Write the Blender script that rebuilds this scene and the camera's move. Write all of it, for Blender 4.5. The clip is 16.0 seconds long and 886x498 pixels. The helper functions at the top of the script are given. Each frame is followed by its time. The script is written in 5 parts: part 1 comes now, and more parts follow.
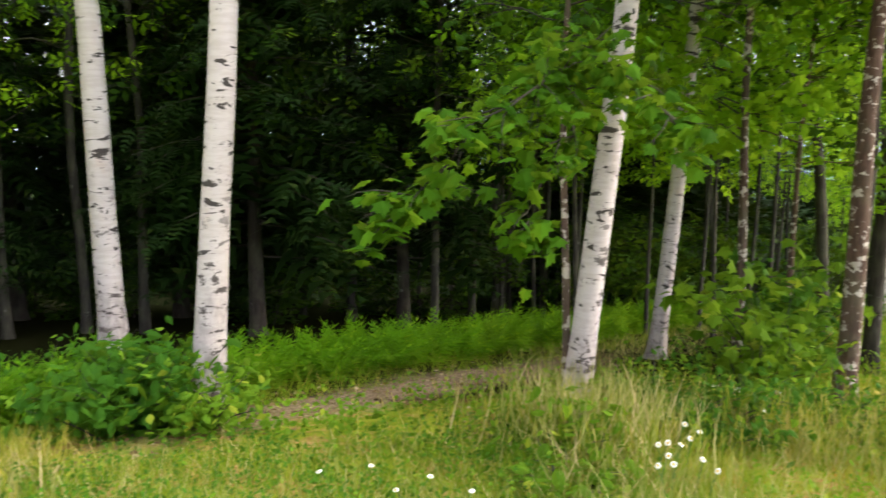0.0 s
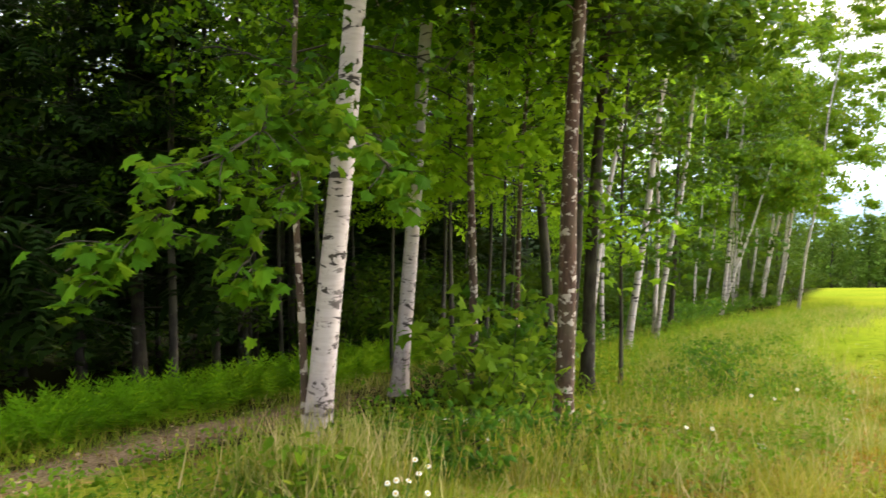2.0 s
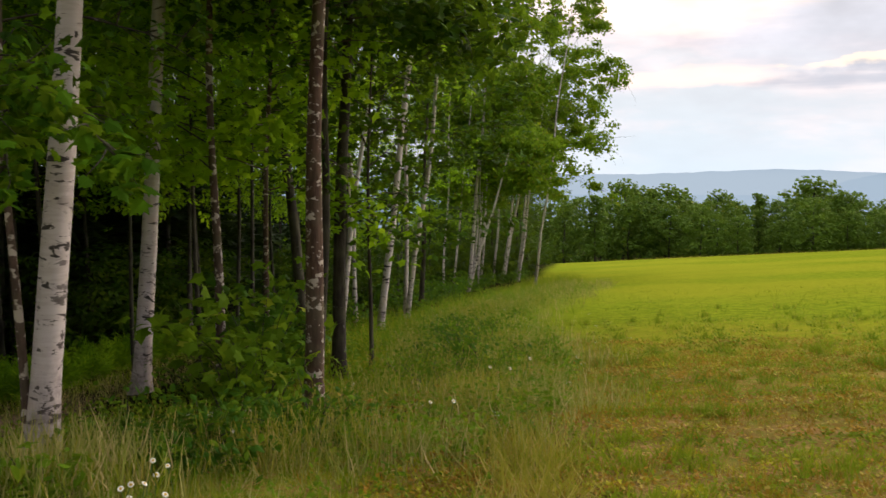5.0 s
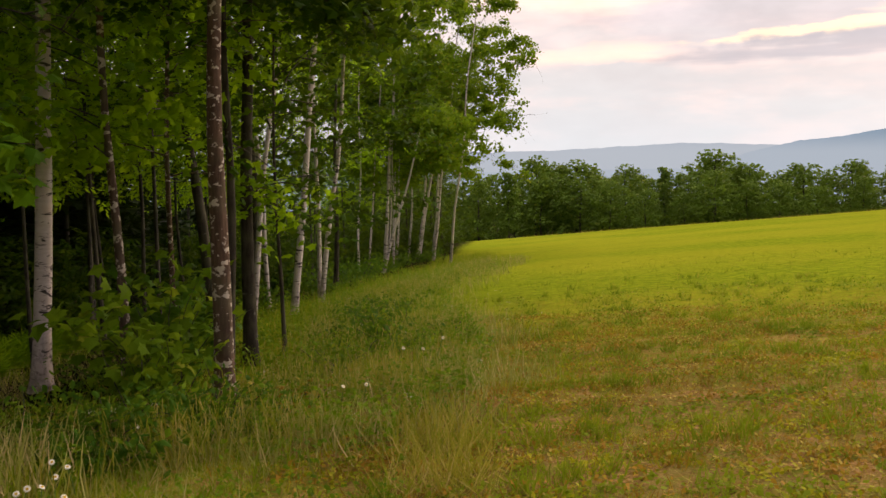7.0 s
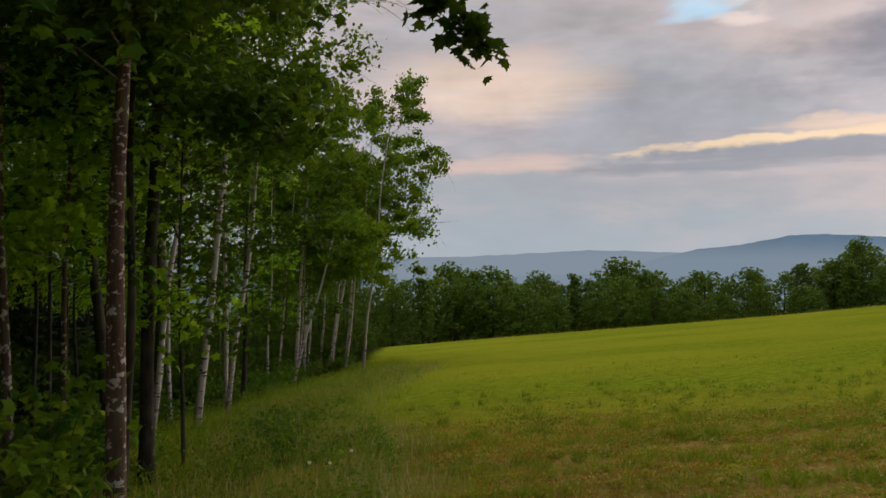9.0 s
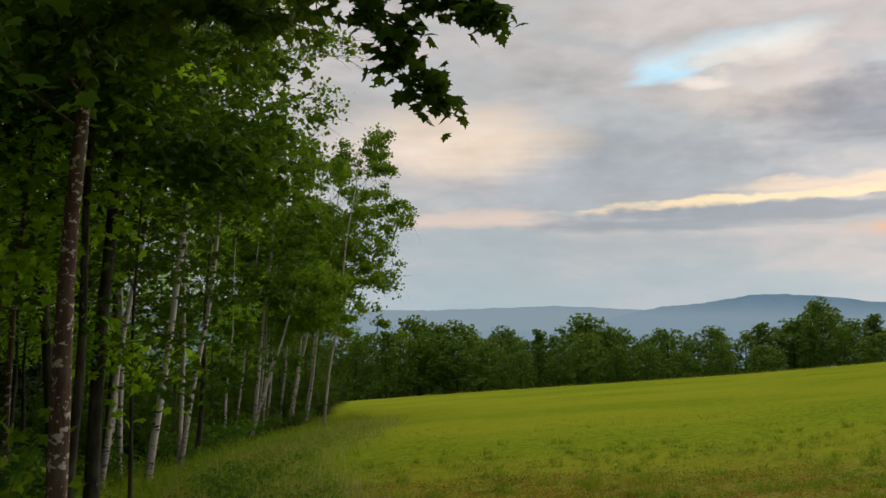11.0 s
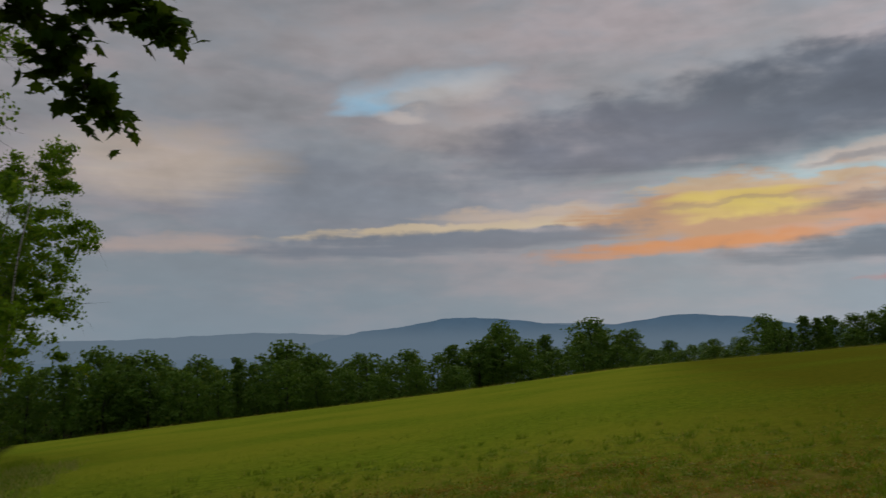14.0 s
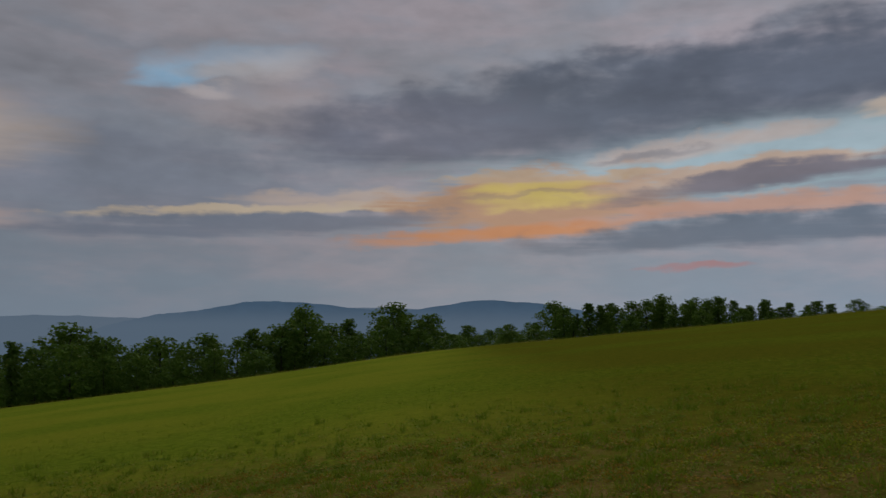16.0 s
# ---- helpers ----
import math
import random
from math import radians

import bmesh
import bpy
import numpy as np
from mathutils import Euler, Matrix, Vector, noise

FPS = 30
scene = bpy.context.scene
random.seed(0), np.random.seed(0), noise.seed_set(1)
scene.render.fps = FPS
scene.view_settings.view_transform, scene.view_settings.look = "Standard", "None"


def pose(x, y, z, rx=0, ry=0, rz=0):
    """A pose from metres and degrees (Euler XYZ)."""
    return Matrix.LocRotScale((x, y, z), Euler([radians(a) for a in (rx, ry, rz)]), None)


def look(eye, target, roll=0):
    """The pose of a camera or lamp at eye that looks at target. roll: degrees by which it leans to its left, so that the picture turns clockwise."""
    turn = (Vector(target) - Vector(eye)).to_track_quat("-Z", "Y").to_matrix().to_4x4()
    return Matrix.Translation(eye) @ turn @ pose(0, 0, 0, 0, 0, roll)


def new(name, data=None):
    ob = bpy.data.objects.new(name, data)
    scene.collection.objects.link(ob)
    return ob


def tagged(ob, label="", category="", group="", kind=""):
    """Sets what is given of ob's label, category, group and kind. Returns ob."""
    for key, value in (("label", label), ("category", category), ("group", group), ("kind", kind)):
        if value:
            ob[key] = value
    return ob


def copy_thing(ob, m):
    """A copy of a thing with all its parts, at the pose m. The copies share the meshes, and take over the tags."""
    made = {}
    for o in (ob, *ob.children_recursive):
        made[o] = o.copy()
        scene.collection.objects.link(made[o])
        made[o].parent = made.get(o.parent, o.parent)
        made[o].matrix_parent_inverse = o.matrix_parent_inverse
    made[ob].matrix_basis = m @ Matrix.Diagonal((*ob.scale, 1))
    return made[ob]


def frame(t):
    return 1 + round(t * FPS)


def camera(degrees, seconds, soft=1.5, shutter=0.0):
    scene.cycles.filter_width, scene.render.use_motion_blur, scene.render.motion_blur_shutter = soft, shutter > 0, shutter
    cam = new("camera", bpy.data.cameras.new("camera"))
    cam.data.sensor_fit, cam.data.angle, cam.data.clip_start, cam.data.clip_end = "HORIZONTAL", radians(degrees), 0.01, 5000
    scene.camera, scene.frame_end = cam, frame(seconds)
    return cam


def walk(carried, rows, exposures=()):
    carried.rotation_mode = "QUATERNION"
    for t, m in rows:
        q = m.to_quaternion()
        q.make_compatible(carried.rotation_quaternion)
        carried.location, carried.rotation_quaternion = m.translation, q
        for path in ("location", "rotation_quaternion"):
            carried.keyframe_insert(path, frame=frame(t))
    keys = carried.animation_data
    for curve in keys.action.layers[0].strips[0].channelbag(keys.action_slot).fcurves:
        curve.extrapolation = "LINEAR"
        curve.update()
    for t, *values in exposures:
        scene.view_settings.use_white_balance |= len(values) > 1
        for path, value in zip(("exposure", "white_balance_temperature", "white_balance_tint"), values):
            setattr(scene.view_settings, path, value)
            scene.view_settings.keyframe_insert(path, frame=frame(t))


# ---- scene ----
cam = camera(57.1, 16.0, soft=1.4, shutter=0.5)
PATH = [
    (0, (0.042, 0.025, 1.455), (0.042, 4.976, 0.762), -0.09),
    (0.5, (0.087, 0.018, 1.466), (0.512, 4.957, 0.818), 0.11),
    (1, (0.135, 0.007, 1.476), (0.950, 4.906, 0.901), -0.15),
    (1.5, (0.182, -0.010, 1.485), (1.349, 4.827, 0.990), -0.35),
    (2, (0.223, -0.024, 1.488), (1.689, 4.735, 1.040), -0.02),
    (2.5, (0.248, -0.030, 1.484), (1.996, 4.633, 1.037), 0.33),
    (3, (0.261, -0.033, 1.481), (2.275, 4.519, 1.014), 0.17),
    (3.5, (0.272, -0.037, 1.480), (2.506, 4.409, 0.988), 0.50),
    (4, (0.285, -0.039, 1.483), (2.729, 4.295, 0.991), 0.78),
    (4.5, (0.301, -0.042, 1.488), (2.933, 4.179, 0.982), 0.60),
    (4.7, (0.307, -0.045, 1.489), (3.009, 4.131, 0.972), 0.43),
    (6.8, (0.371, -0.073, 1.503), (3.535, 3.737, 0.812), -0.91),
    (7, (0.377, -0.075, 1.504), (3.573, 3.712, 0.835), -0.94),
    (7.5, (0.396, -0.084, 1.511), (3.694, 3.631, 0.937), -0.77),
    (8, (0.414, -0.090, 1.520), (3.832, 3.537, 1.111), -0.75),
    (8.5, (0.424, -0.090, 1.529), (3.947, 3.451, 1.317), -0.53),
    (9, (0.431, -0.086, 1.537), (4.045, 3.370, 1.505), -0.38),
    (9.2, (0.439, -0.085, 1.539), (4.081, 3.341, 1.556), -0.40),
    (11.3, (0.528, -0.080, 1.561), (4.328, 3.149, 1.929), 1.31),
    (11.5, (0.537, -0.080, 1.563), (4.432, 3.033, 1.931), 1.31),
    (12, (0.563, -0.085, 1.557), (4.672, 2.748, 1.859), 1.00),
    (12.5, (0.587, -0.099, 1.557), (4.875, 2.463, 1.777), -0.15),
    (13, (0.603, -0.112, 1.562), (5.045, 2.169, 1.813), -0.53),
    (13.5, (0.614, -0.121, 1.567), (5.166, 1.913, 1.941), -0.42),
    (14, (0.629, -0.133, 1.569), (5.290, 1.620, 2.030), -0.29),
    (14.5, (0.646, -0.144, 1.571), (5.410, 1.304, 2.025), -0.26),
    (15, (0.662, -0.152, 1.573), (5.526, 0.925, 1.997), 0.10),
    (15.5, (0.677, -0.158, 1.575), (5.597, 0.641, 1.968), 0.54),
    (16, (0.692, -0.163, 1.575), (5.641, 0.445, 1.941), 0.30),
]
EXPOSURES = [
    (0.0, 2.5, 6500, 6), (1.5, 2.35, 6800, 6), (2.5, 2.0, 6900, 7), (3.0, 1.62, 7000, 8), (3.5, 1.32, 7000, 10), (4.7, 0.95, 7100, 11), (7.0, 0.82, 8300, 20), (7.6, 0.52, 8200, 20), (8.0, 0.15, 7600, 18),
    (9.0, -0.12, 7100, 12), (11.5, 0.08, 7000, 3), (12.5, -0.27, 6900, 3), (13.0, -0.48, 6800, 3), (13.5, -0.75, 6650, 4), (14.0, -0.92, 6500, 6),
    (14.5, -1.15, 6400, 7), (15.0, -1.08, 6350, 8), (15.5, -1.16, 6300, 8), (16.0, -1.26, 6200, 9),
]
walk(cam, [(t, look(eye, target, roll)) for t, eye, target, roll in PATH], EXPOSURES)

# ---------------------------------------------------------------- node helpers
SUN_AZIMUTH, SUN_ELEVATION = 86.0, 8.0        # clockwise from +y, degrees


class Nodes:
    """Short forms for building a node tree."""

    def __init__(self, tree):
        self.tree = tree
        tree.nodes.clear()

    def add(self, kind):
        return self.tree.nodes.new(kind)

    def put(self, socket, value):
        if hasattr(value, "is_output"):
            self.tree.links.new(value, socket)
        else:
            socket.default_value = value

    def math(self, op, a, b=0.0, c=0.0, clamp=False):
        node = self.add("ShaderNodeMath")
        node.operation, node.use_clamp = op, clamp
        for n, v in enumerate((a, b, c)):
            self.put(node.inputs[n], v)
        return node.outputs[0]

    def ramp(self, value, lo, hi, to_lo=0.0, to_hi=1.0, smooth=True):
        node = self.add("ShaderNodeMapRange")
        node.interpolation_type = "SMOOTHSTEP" if smooth else "LINEAR"
        for n, v in enumerate((value, lo, hi, to_lo, to_hi)):
            self.put(node.inputs[n], v)
        return node.outputs[0]

    def mix(self, factor, a, b, blend="MIX"):
        node = self.add("ShaderNodeMix")
        node.data_type, node.blend_type = "RGBA", blend
        self.put(node.inputs[0], factor)
        self.put(node.inputs[6], (*a, 1) if isinstance(a, tuple) else a)
        self.put(node.inputs[7], (*b, 1) if isinstance(b, tuple) else b)
        return node.outputs[2]

    def noise(self, vector, scale, detail=4.0, rough=0.55, warp=0.0):
        node = self.add("ShaderNodeTexNoise")
        self.put(node.inputs["Vector"], vector)
        for key, value in (("Scale", scale), ("Detail", detail), ("Roughness", rough), ("Distortion", warp)):
            node.inputs[key].default_value = value
        return node.outputs[0]

    def scaled(self, vector, x, y, z):
        node = self.add("ShaderNodeMapping")
        self.put(node.inputs[0], vector)
        node.inputs[3].default_value = (x, y, z)
        return node.outputs[0]

    def bump(self, height, strength, distance):
        node = self.add("ShaderNodeBump")
        node.inputs["Strength"].default_value, node.inputs["Distance"].default_value = strength, distance
        self.put(node.inputs["Height"], height)
        return node.outputs[0]


# ---------------------------------------------------------------- sky
world = bpy.data.worlds.new("evening_sky")
scene.world = world
world.use_nodes = True
n = Nodes(world.node_tree)
way = n.add("ShaderNodeTexCoord").outputs["Generated"]
split = n.add("ShaderNodeSeparateXYZ")
n.put(split.inputs[0], way)
wx, wy, wz = split.outputs
azim = n.math("MULTIPLY", n.math("ARCTAN2", wx, wy), 180 / math.pi)
elev = n.math("MULTIPLY", n.math("ARCSINE", wz), 180 / math.pi)
clear = n.add("ShaderNodeTexSky")
clear.sky_type, clear.sun_disc, clear.altitude, clear.dust_density = "NISHITA", False, 400, 2.0
clear.sun_elevation, clear.sun_rotation = radians(SUN_ELEVATION), radians(SUN_AZIMUTH)
flat = n.add("ShaderNodeCombineXYZ")
n.put(flat.inputs[0], n.math("MULTIPLY", azim, 0.045))
n.put(flat.inputs[1], n.math("MULTIPLY", elev, 0.16))
ragged = n.noise(flat.outputs[0], 1.0, 6.0, 0.6)
fine = n.noise(n.scaled(flat.outputs[0], 3.4, 2.7, 1), 1.0, 3.5, 0.5, 0.2)
wisp = n.noise(n.scaled(flat.outputs[0], 4.6, 3.2, 1), 1.0, 3.5, 0.5, 0.2)
streak = n.noise(n.scaled(flat.outputs[0], 2.6, 11.0, 1), 1.0, 4.0, 0.55, 0.3)
puff = n.noise(n.scaled(flat.outputs[0], 12.0, 6.5, 1), 1.0, 4.0, 0.5, 0.2)
el2 = n.math("ADD", elev, n.math("ADD", n.math("MULTIPLY", n.math("SUBTRACT", ragged, 0.5), 2.2), n.math("MULTIPLY", n.math("SUBTRACT", fine, 0.5), 1.3)))
el2 = n.math("ADD", el2, n.math("ADD", n.math("MULTIPLY", n.math("SUBTRACT", puff, 0.5), 0.8), n.math("MULTIPLY", n.math("SUBTRACT", wisp, 0.5), 0.7)))
az2 = n.math("ADD", azim, n.math("MULTIPLY", n.math("SUBTRACT", fine, 0.5), 7.0))


low_sky = n.ramp(elev, 8.0, 13.0, 2.1, 0.35)


def cloud(az, el, wide, high, tilt, soft, power):
    """A lens-shaped bank of cloud with ragged rims round a direction; tilt: rise of its axis, in degrees a degree."""
    dx = n.math("SUBTRACT", az2, az)
    dy = n.math("SUBTRACT", n.math("SUBTRACT", el2, el), n.math("MULTIPLY", dx, tilt))
    q = n.math("ADD", n.math("POWER", n.math("ABSOLUTE", n.math("DIVIDE", dx, wide)), 2.0),
               n.math("POWER", n.math("ABSOLUTE", n.math("DIVIDE", dy, high)), 2.0))
    q = n.math("ADD", q, n.math("ADD", n.math("MULTIPLY", n.math("SUBTRACT", wisp, 0.5), 2.0),
                            n.math("ADD", n.math("MULTIPLY", n.math("SUBTRACT", streak, 0.5), low_sky), n.math("MULTIPLY", n.math("SUBTRACT", puff, 0.5), 0.7))))
    return n.ramp(q, 1.0 - soft, 1.0 + soft, power, 0.0)


# An even layer of high cloud, brighter overhead and towards the sunset.
layer = n.mix(n.ramp(elev, -2.0, 20.0), (0.262, 0.312, 0.372), (0.340, 0.330, 0.362))
layer = n.mix(n.ramp(ragged, 0.42, 0.62, 0.0, 0.7), layer, (0.425, 0.36, 0.385))
layer = n.mix(n.ramp(fine, 0.45, 0.66, 0.0, 0.5), layer, (0.235, 0.262, 0.31))
# Clear lanes, dark banks and lit streaks towards the sunset.
BANKS = [  # azimuth, elevation, half width, half height, tilt, softness, density, colour
    (62, 8.5, 13, 3.0, -0.05, 0.9, 0.7, (0.25, 0.27, 0.33)),
    (50, 10.9, 6.5, 2.0, 0.0, 1.4, 0.72, (0.60, 0.48, 0.40)),
    (51.8, 5.4, 4.2, 0.6, 0.0, 1.2, 0.65, (0.56, 0.42, 0.38)),
    (66, 19.5, 8, 1.6, 0.05, 0.9, 0.5, (0.45, 0.40, 0.42)),
    (72, 13.6, 6, 1.6, 0.0, 0.9, 0.55, (0.44, 0.38, 0.38)),
    (104, 9.8, 21, 2.7, 0.06, 0.7, 0.8, (0.38, 0.49, 0.53)),
    (93, 13.9, 15, 3.0, 0.09, 0.9, 0.95, (0.128, 0.148, 0.192)),
    (110, 15.6, 17, 2.9, 0.03, 0.9, 0.97, (0.122, 0.138, 0.180)),
    (80, 12.4, 9, 2.2, 0.02, 1.0, 0.8, (0.185, 0.195, 0.25)),
    (64.3, 15.35, 2.6, 0.7, 0.16, 1.2, 1.0, (0.31, 0.50, 0.68)),
    (68.0, 16.6, 4.6, 0.8, 0.14, 1.6, 0.75, (0.40, 0.51, 0.63)),
    (67.2, 15.9, 2.2, 0.4, 0.1, 1.2, 0.75, (0.40, 0.39, 0.41)),
    (70.2, 16.3, 3.4, 0.9, 0.12, 1.2, 0.6, (0.60, 0.54, 0.53)),
    (66.5, 14.6, 2.6, 0.5, 0.0, 0.8, 0.6, (0.60, 0.52, 0.50)),
    (99.5, 10.9, 5.0, 0.7, 0.08, 0.8, 0.85, (0.47, 0.39, 0.36)),
    (98.5, 10.75, 3.2, 0.26, 0.08, 1.2, 0.55, (0.20, 0.205, 0.24)),
    (105.5, 11.6, 2.6, 0.5, 0.06, 0.9, 0.8, (0.50, 0.41, 0.37)),
    (112.5, 12.6, 2.6, 0.6, 0.05, 0.8, 0.85, (0.58, 0.47, 0.38)),
    (71.5, 6.9, 11.5, 0.42, 0.07, 0.7, 0.97, (0.62, 0.50, 0.37)),
    (76, 7.9, 6.5, 0.6, 0.06, 0.9, 0.8, (0.56, 0.44, 0.37)),
    (90, 7.5, 10.5, 2.3, 0.05, 0.5, 0.95, (0.50, 0.30, 0.195)),
    (90.5, 9.2, 8.0, 0.55, 0.03, 0.5, 0.8, (0.52, 0.385, 0.27)),
    (89.5, 8.4, 4.2, 0.42, 0.09, 1.5, 1.0, (0.66, 0.50, 0.16)),
    (91, 7.55, 4.2, 0.45, 0.06, 1.5, 1.0, (0.68, 0.52, 0.17)),
    (90, 7.9, 5.5, 0.16, 0.06, 1.0, 0.4, (0.34, 0.26, 0.20)),
    (103, 9.0, 9.5, 0.95, 0.10, 0.5, 0.9, (0.52, 0.37, 0.28)),
    (105, 8.6, 10, 0.8, 0.10, 0.8, 0.95, (0.20, 0.185, 0.22)),
    (103, 6.7, 11, 0.6, 0.05, 0.9, 0.9, (0.56, 0.33, 0.25)),
    (86.5, 5.35, 8.5, 0.5, 0.07, 1.1, 1.0, (0.62, 0.28, 0.14)),
    (70, 5.75, 13, 0.75, 0.05, 0.7, 0.8, (0.205, 0.23, 0.29)),
    (104, 5.3, 14, 0.9, 0.05, 0.9, 0.9, (0.15, 0.182, 0.232)),
    (99.5, 2.75, 2.6, 0.22, 0.0, 1.2, 0.7, (0.46, 0.20, 0.19)),
]
sky = layer
for az, el, wide, high, tilt, soft, power, colour in BANKS:
    sky = n.mix(cloud(az, el, wide, high, tilt, soft, power), sky, colour)
haze = n.ramp(elev, -1.5, 4.5, 0.7, 0.0)
sky = n.mix(haze, sky, (0.27, 0.335, 0.41))
mottle = n.ramp(n.math("ADD", n.math("MULTIPLY", fine, 0.6), n.math("MULTIPLY", ragged, 0.4)), 0.3, 0.7, 0.82, 1.2, False)
mottle = n.math("MULTIPLY", mottle, n.ramp(n.math("ADD", n.math("MULTIPLY", puff, 0.35), n.math("MULTIPLY", wisp, 0.65)), 0.35, 0.65, 0.92, 1.08, False))
mottle = n.math("ADD", 1.0, n.math("MULTIPLY", n.math("SUBTRACT", mottle, 1.0), n.ramp(elev, 2.0, 11.0, 0.25, 1.0)))
near_sun = n.math("MULTIPLY", mottle, n.math("MULTIPLY", n.ramp(azim, 58.0, 112.0, 1.5, 2.02), 1.0))
lit = n.add("ShaderNodeVectorMath")
lit.operation = "SCALE"
n.put(lit.inputs[0], sky)
n.put(lit.inputs[3], near_sun)
sky = n.mix(n.ramp(elev, 23.0, 65.0), lit.outputs[0], (1.25, 1.25, 1.27))
# The sky away from the sunset is duller.
away = n.math("MULTIPLY", n.ramp(azim, 120.0, 170.0, 1.0, 0.40), n.ramp(azim, -60.0, 5.0, 0.40, 1.0))
away = n.math("MAXIMUM", away, n.ramp(elev, 40.0, 80.0, 0.0, 1.0))
dull = n.add("ShaderNodeVectorMath")
dull.operation = "SCALE"
n.put(dull.inputs[0], sky)
n.put(dull.inputs[3], away)
sky = dull.outputs[0]
both = n.add("ShaderNodeMix")
both.data_type, both.blend_type = "RGBA", "ADD"
both.inputs[0].default_value = 0.001
n.put(both.inputs[6], sky)
n.put(both.inputs[7], clear.outputs[0])
back = n.add("ShaderNodeBackground")
n.put(back.inputs[0], both.outputs[2])
back.inputs[1].default_value = 1.0
n.put(n.add("ShaderNodeOutputWorld").inputs[0], back.outputs[0])

sun = new("sun", bpy.data.lights.new("sun", "SUN"))
sun.data.energy, sun.data.angle, sun.data.color = 1.0, radians(35), (1.0, 0.84, 0.66)
sa, se = radians(SUN_AZIMUTH), radians(SUN_ELEVATION + 14)
sun.matrix_world = look((math.sin(sa) * 60, math.cos(sa) * 60, 60 * math.tan(se)), (0, 0, 0))


# ---------------------------------------------------------------- materials
def material(name):
    m = bpy.data.materials.new(name)
    m.use_nodes = True
    return m, Nodes(m.node_tree)


def finish(k, colour, rough=0.8, normal=None, gloss=0.5):
    b = k.add("ShaderNodeBsdfPrincipled")
    k.put(b.inputs["Base Color"], (*colour, 1) if isinstance(colour, tuple) else colour)
    k.put(b.inputs["Roughness"], rough)
    k.put(b.inputs["Specular IOR Level"], gloss)
    if normal:
        k.put(b.inputs["Normal"], normal)
    k.put(k.add("ShaderNodeOutputMaterial").inputs[0], b.outputs[0])


def foliage(name, dark, light, odd, glow=0.45, rough=0.55, odd_share=0.08, patch=0.0):
    """Leaves: one tint each, thin enough to let light through."""
    m, k = material(name)
    r = k.add("ShaderNodeNewGeometry").outputs["Random Per Island"]
    place = k.add("ShaderNodeNewGeometry").outputs["Position"]
    clump = k.noise(place, 0.9, 2.0)
    tone = k.math("ADD", k.math("MULTIPLY", r, 0.5), k.ramp(clump, 0.35, 0.65, 0.0, 0.55), clamp=True)
    c = k.mix(tone, dark, light)
    pick = k.math("FRACT", k.math("MULTIPLY", r, 17.31))
    if patch:
        c = k.mix(k.ramp(k.noise(place, patch * 0.8, 2.0), 0.44, 0.56, 0.0, 0.75), c, (0.105, 0.20, 0.013))
        pick = k.math("ADD", k.math("MULTIPLY", pick, 0.3), k.ramp(k.noise(place, patch, 3.0), 0.3, 0.7, 0.0, 0.7, False))
    c = k.mix(k.ramp(pick, 1 - odd_share, 1 - odd_share + 0.02), c, odd)
    b = k.add("ShaderNodeBsdfPrincipled")
    k.put(b.inputs["Base Color"], c)
    b.inputs["Roughness"].default_value, b.inputs["Specular IOR Level"].default_value = rough, 0.05
    t = k.add("ShaderNodeBsdfTranslucent")
    k.put(t.inputs[0], k.mix(0.5, c, (0.27, 0.42, 0.03), "MIX"))
    s = k.add("ShaderNodeMixShader")
    s.inputs[0].default_value = glow
    k.put(s.inputs[1], b.outputs[0])
    k.put(s.inputs[2], t.outputs[0])
    k.put(k.add("ShaderNodeOutputMaterial").inputs[0], s.outputs[0])
    return m


# Leaves of the edge maples: shade is put into the dark green.
SHADED_EDGE_LEAF = foliage("shaded_edge_leaf", (0.009, 0.034, 0.002), (0.042, 0.115, 0.004), (0.12, 0.24, 0.008), glow=0.2)
BIRCH_LEAF = foliage("birch_leaf", (0.058, 0.132, 0.009), (0.155, 0.275, 0.018), (0.23, 0.25, 0.02))
# Backlit brightness put into the colour; some maples and forest trees use it too.
LIT_LEAF = foliage("lit_leaf", (0.11, 0.28, 0.008), (0.31, 0.55, 0.016), (0.38, 0.60, 0.02), glow=0.6)
# Inner-wood leaves: the dark of the wood is put into the green.
SHADED_WOOD_LEAF = foliage("shaded_wood_leaf", (0.009, 0.030, 0.002), (0.036, 0.090, 0.006), (0.07, 0.14, 0.010), glow=0.3)
FAR_LEAF = foliage("far_leaf", (0.055, 0.118, 0.022), (0.125, 0.215, 0.036), (0.17, 0.22, 0.04), glow=0.25, odd_share=0.04)
NEEDLE = foliage("spruce_needle", (0.007, 0.019, 0.004), (0.019, 0.044, 0.009), (0.040, 0.065, 0.014), glow=0.06)
FERN_LEAF = foliage("fern_leaf", (0.042, 0.14, 0.005), (0.145, 0.33, 0.008), (0.23, 0.41, 0.011), glow=0.5)
BUSH_LEAF = foliage("bush_leaf", (0.018, 0.075, 0.007), (0.060, 0.16, 0.014), (0.15, 0.27, 0.02), glow=0.35)
PALE = foliage("pale_blade", (0.175, 0.21, 0.05), (0.40, 0.37, 0.14), (0.56, 0.43, 0.24), glow=0.35, odd_share=0.22)
GRASS = foliage("grass_blade", (0.088, 0.155, 0.010), (0.225, 0.295, 0.018), (0.40, 0.30, 0.08), glow=0.4, odd_share=0.12)
STRAW = foliage("straw_blade", (0.19, 0.23, 0.02), (0.40, 0.33, 0.06), (0.50, 0.38, 0.14), glow=0.35, odd_share=0.3)
RUST = foliage("rusty_blade", (0.19, 0.085, 0.018), (0.40, 0.20, 0.034), (0.46, 0.35, 0.08), glow=0.3, odd_share=0.3)
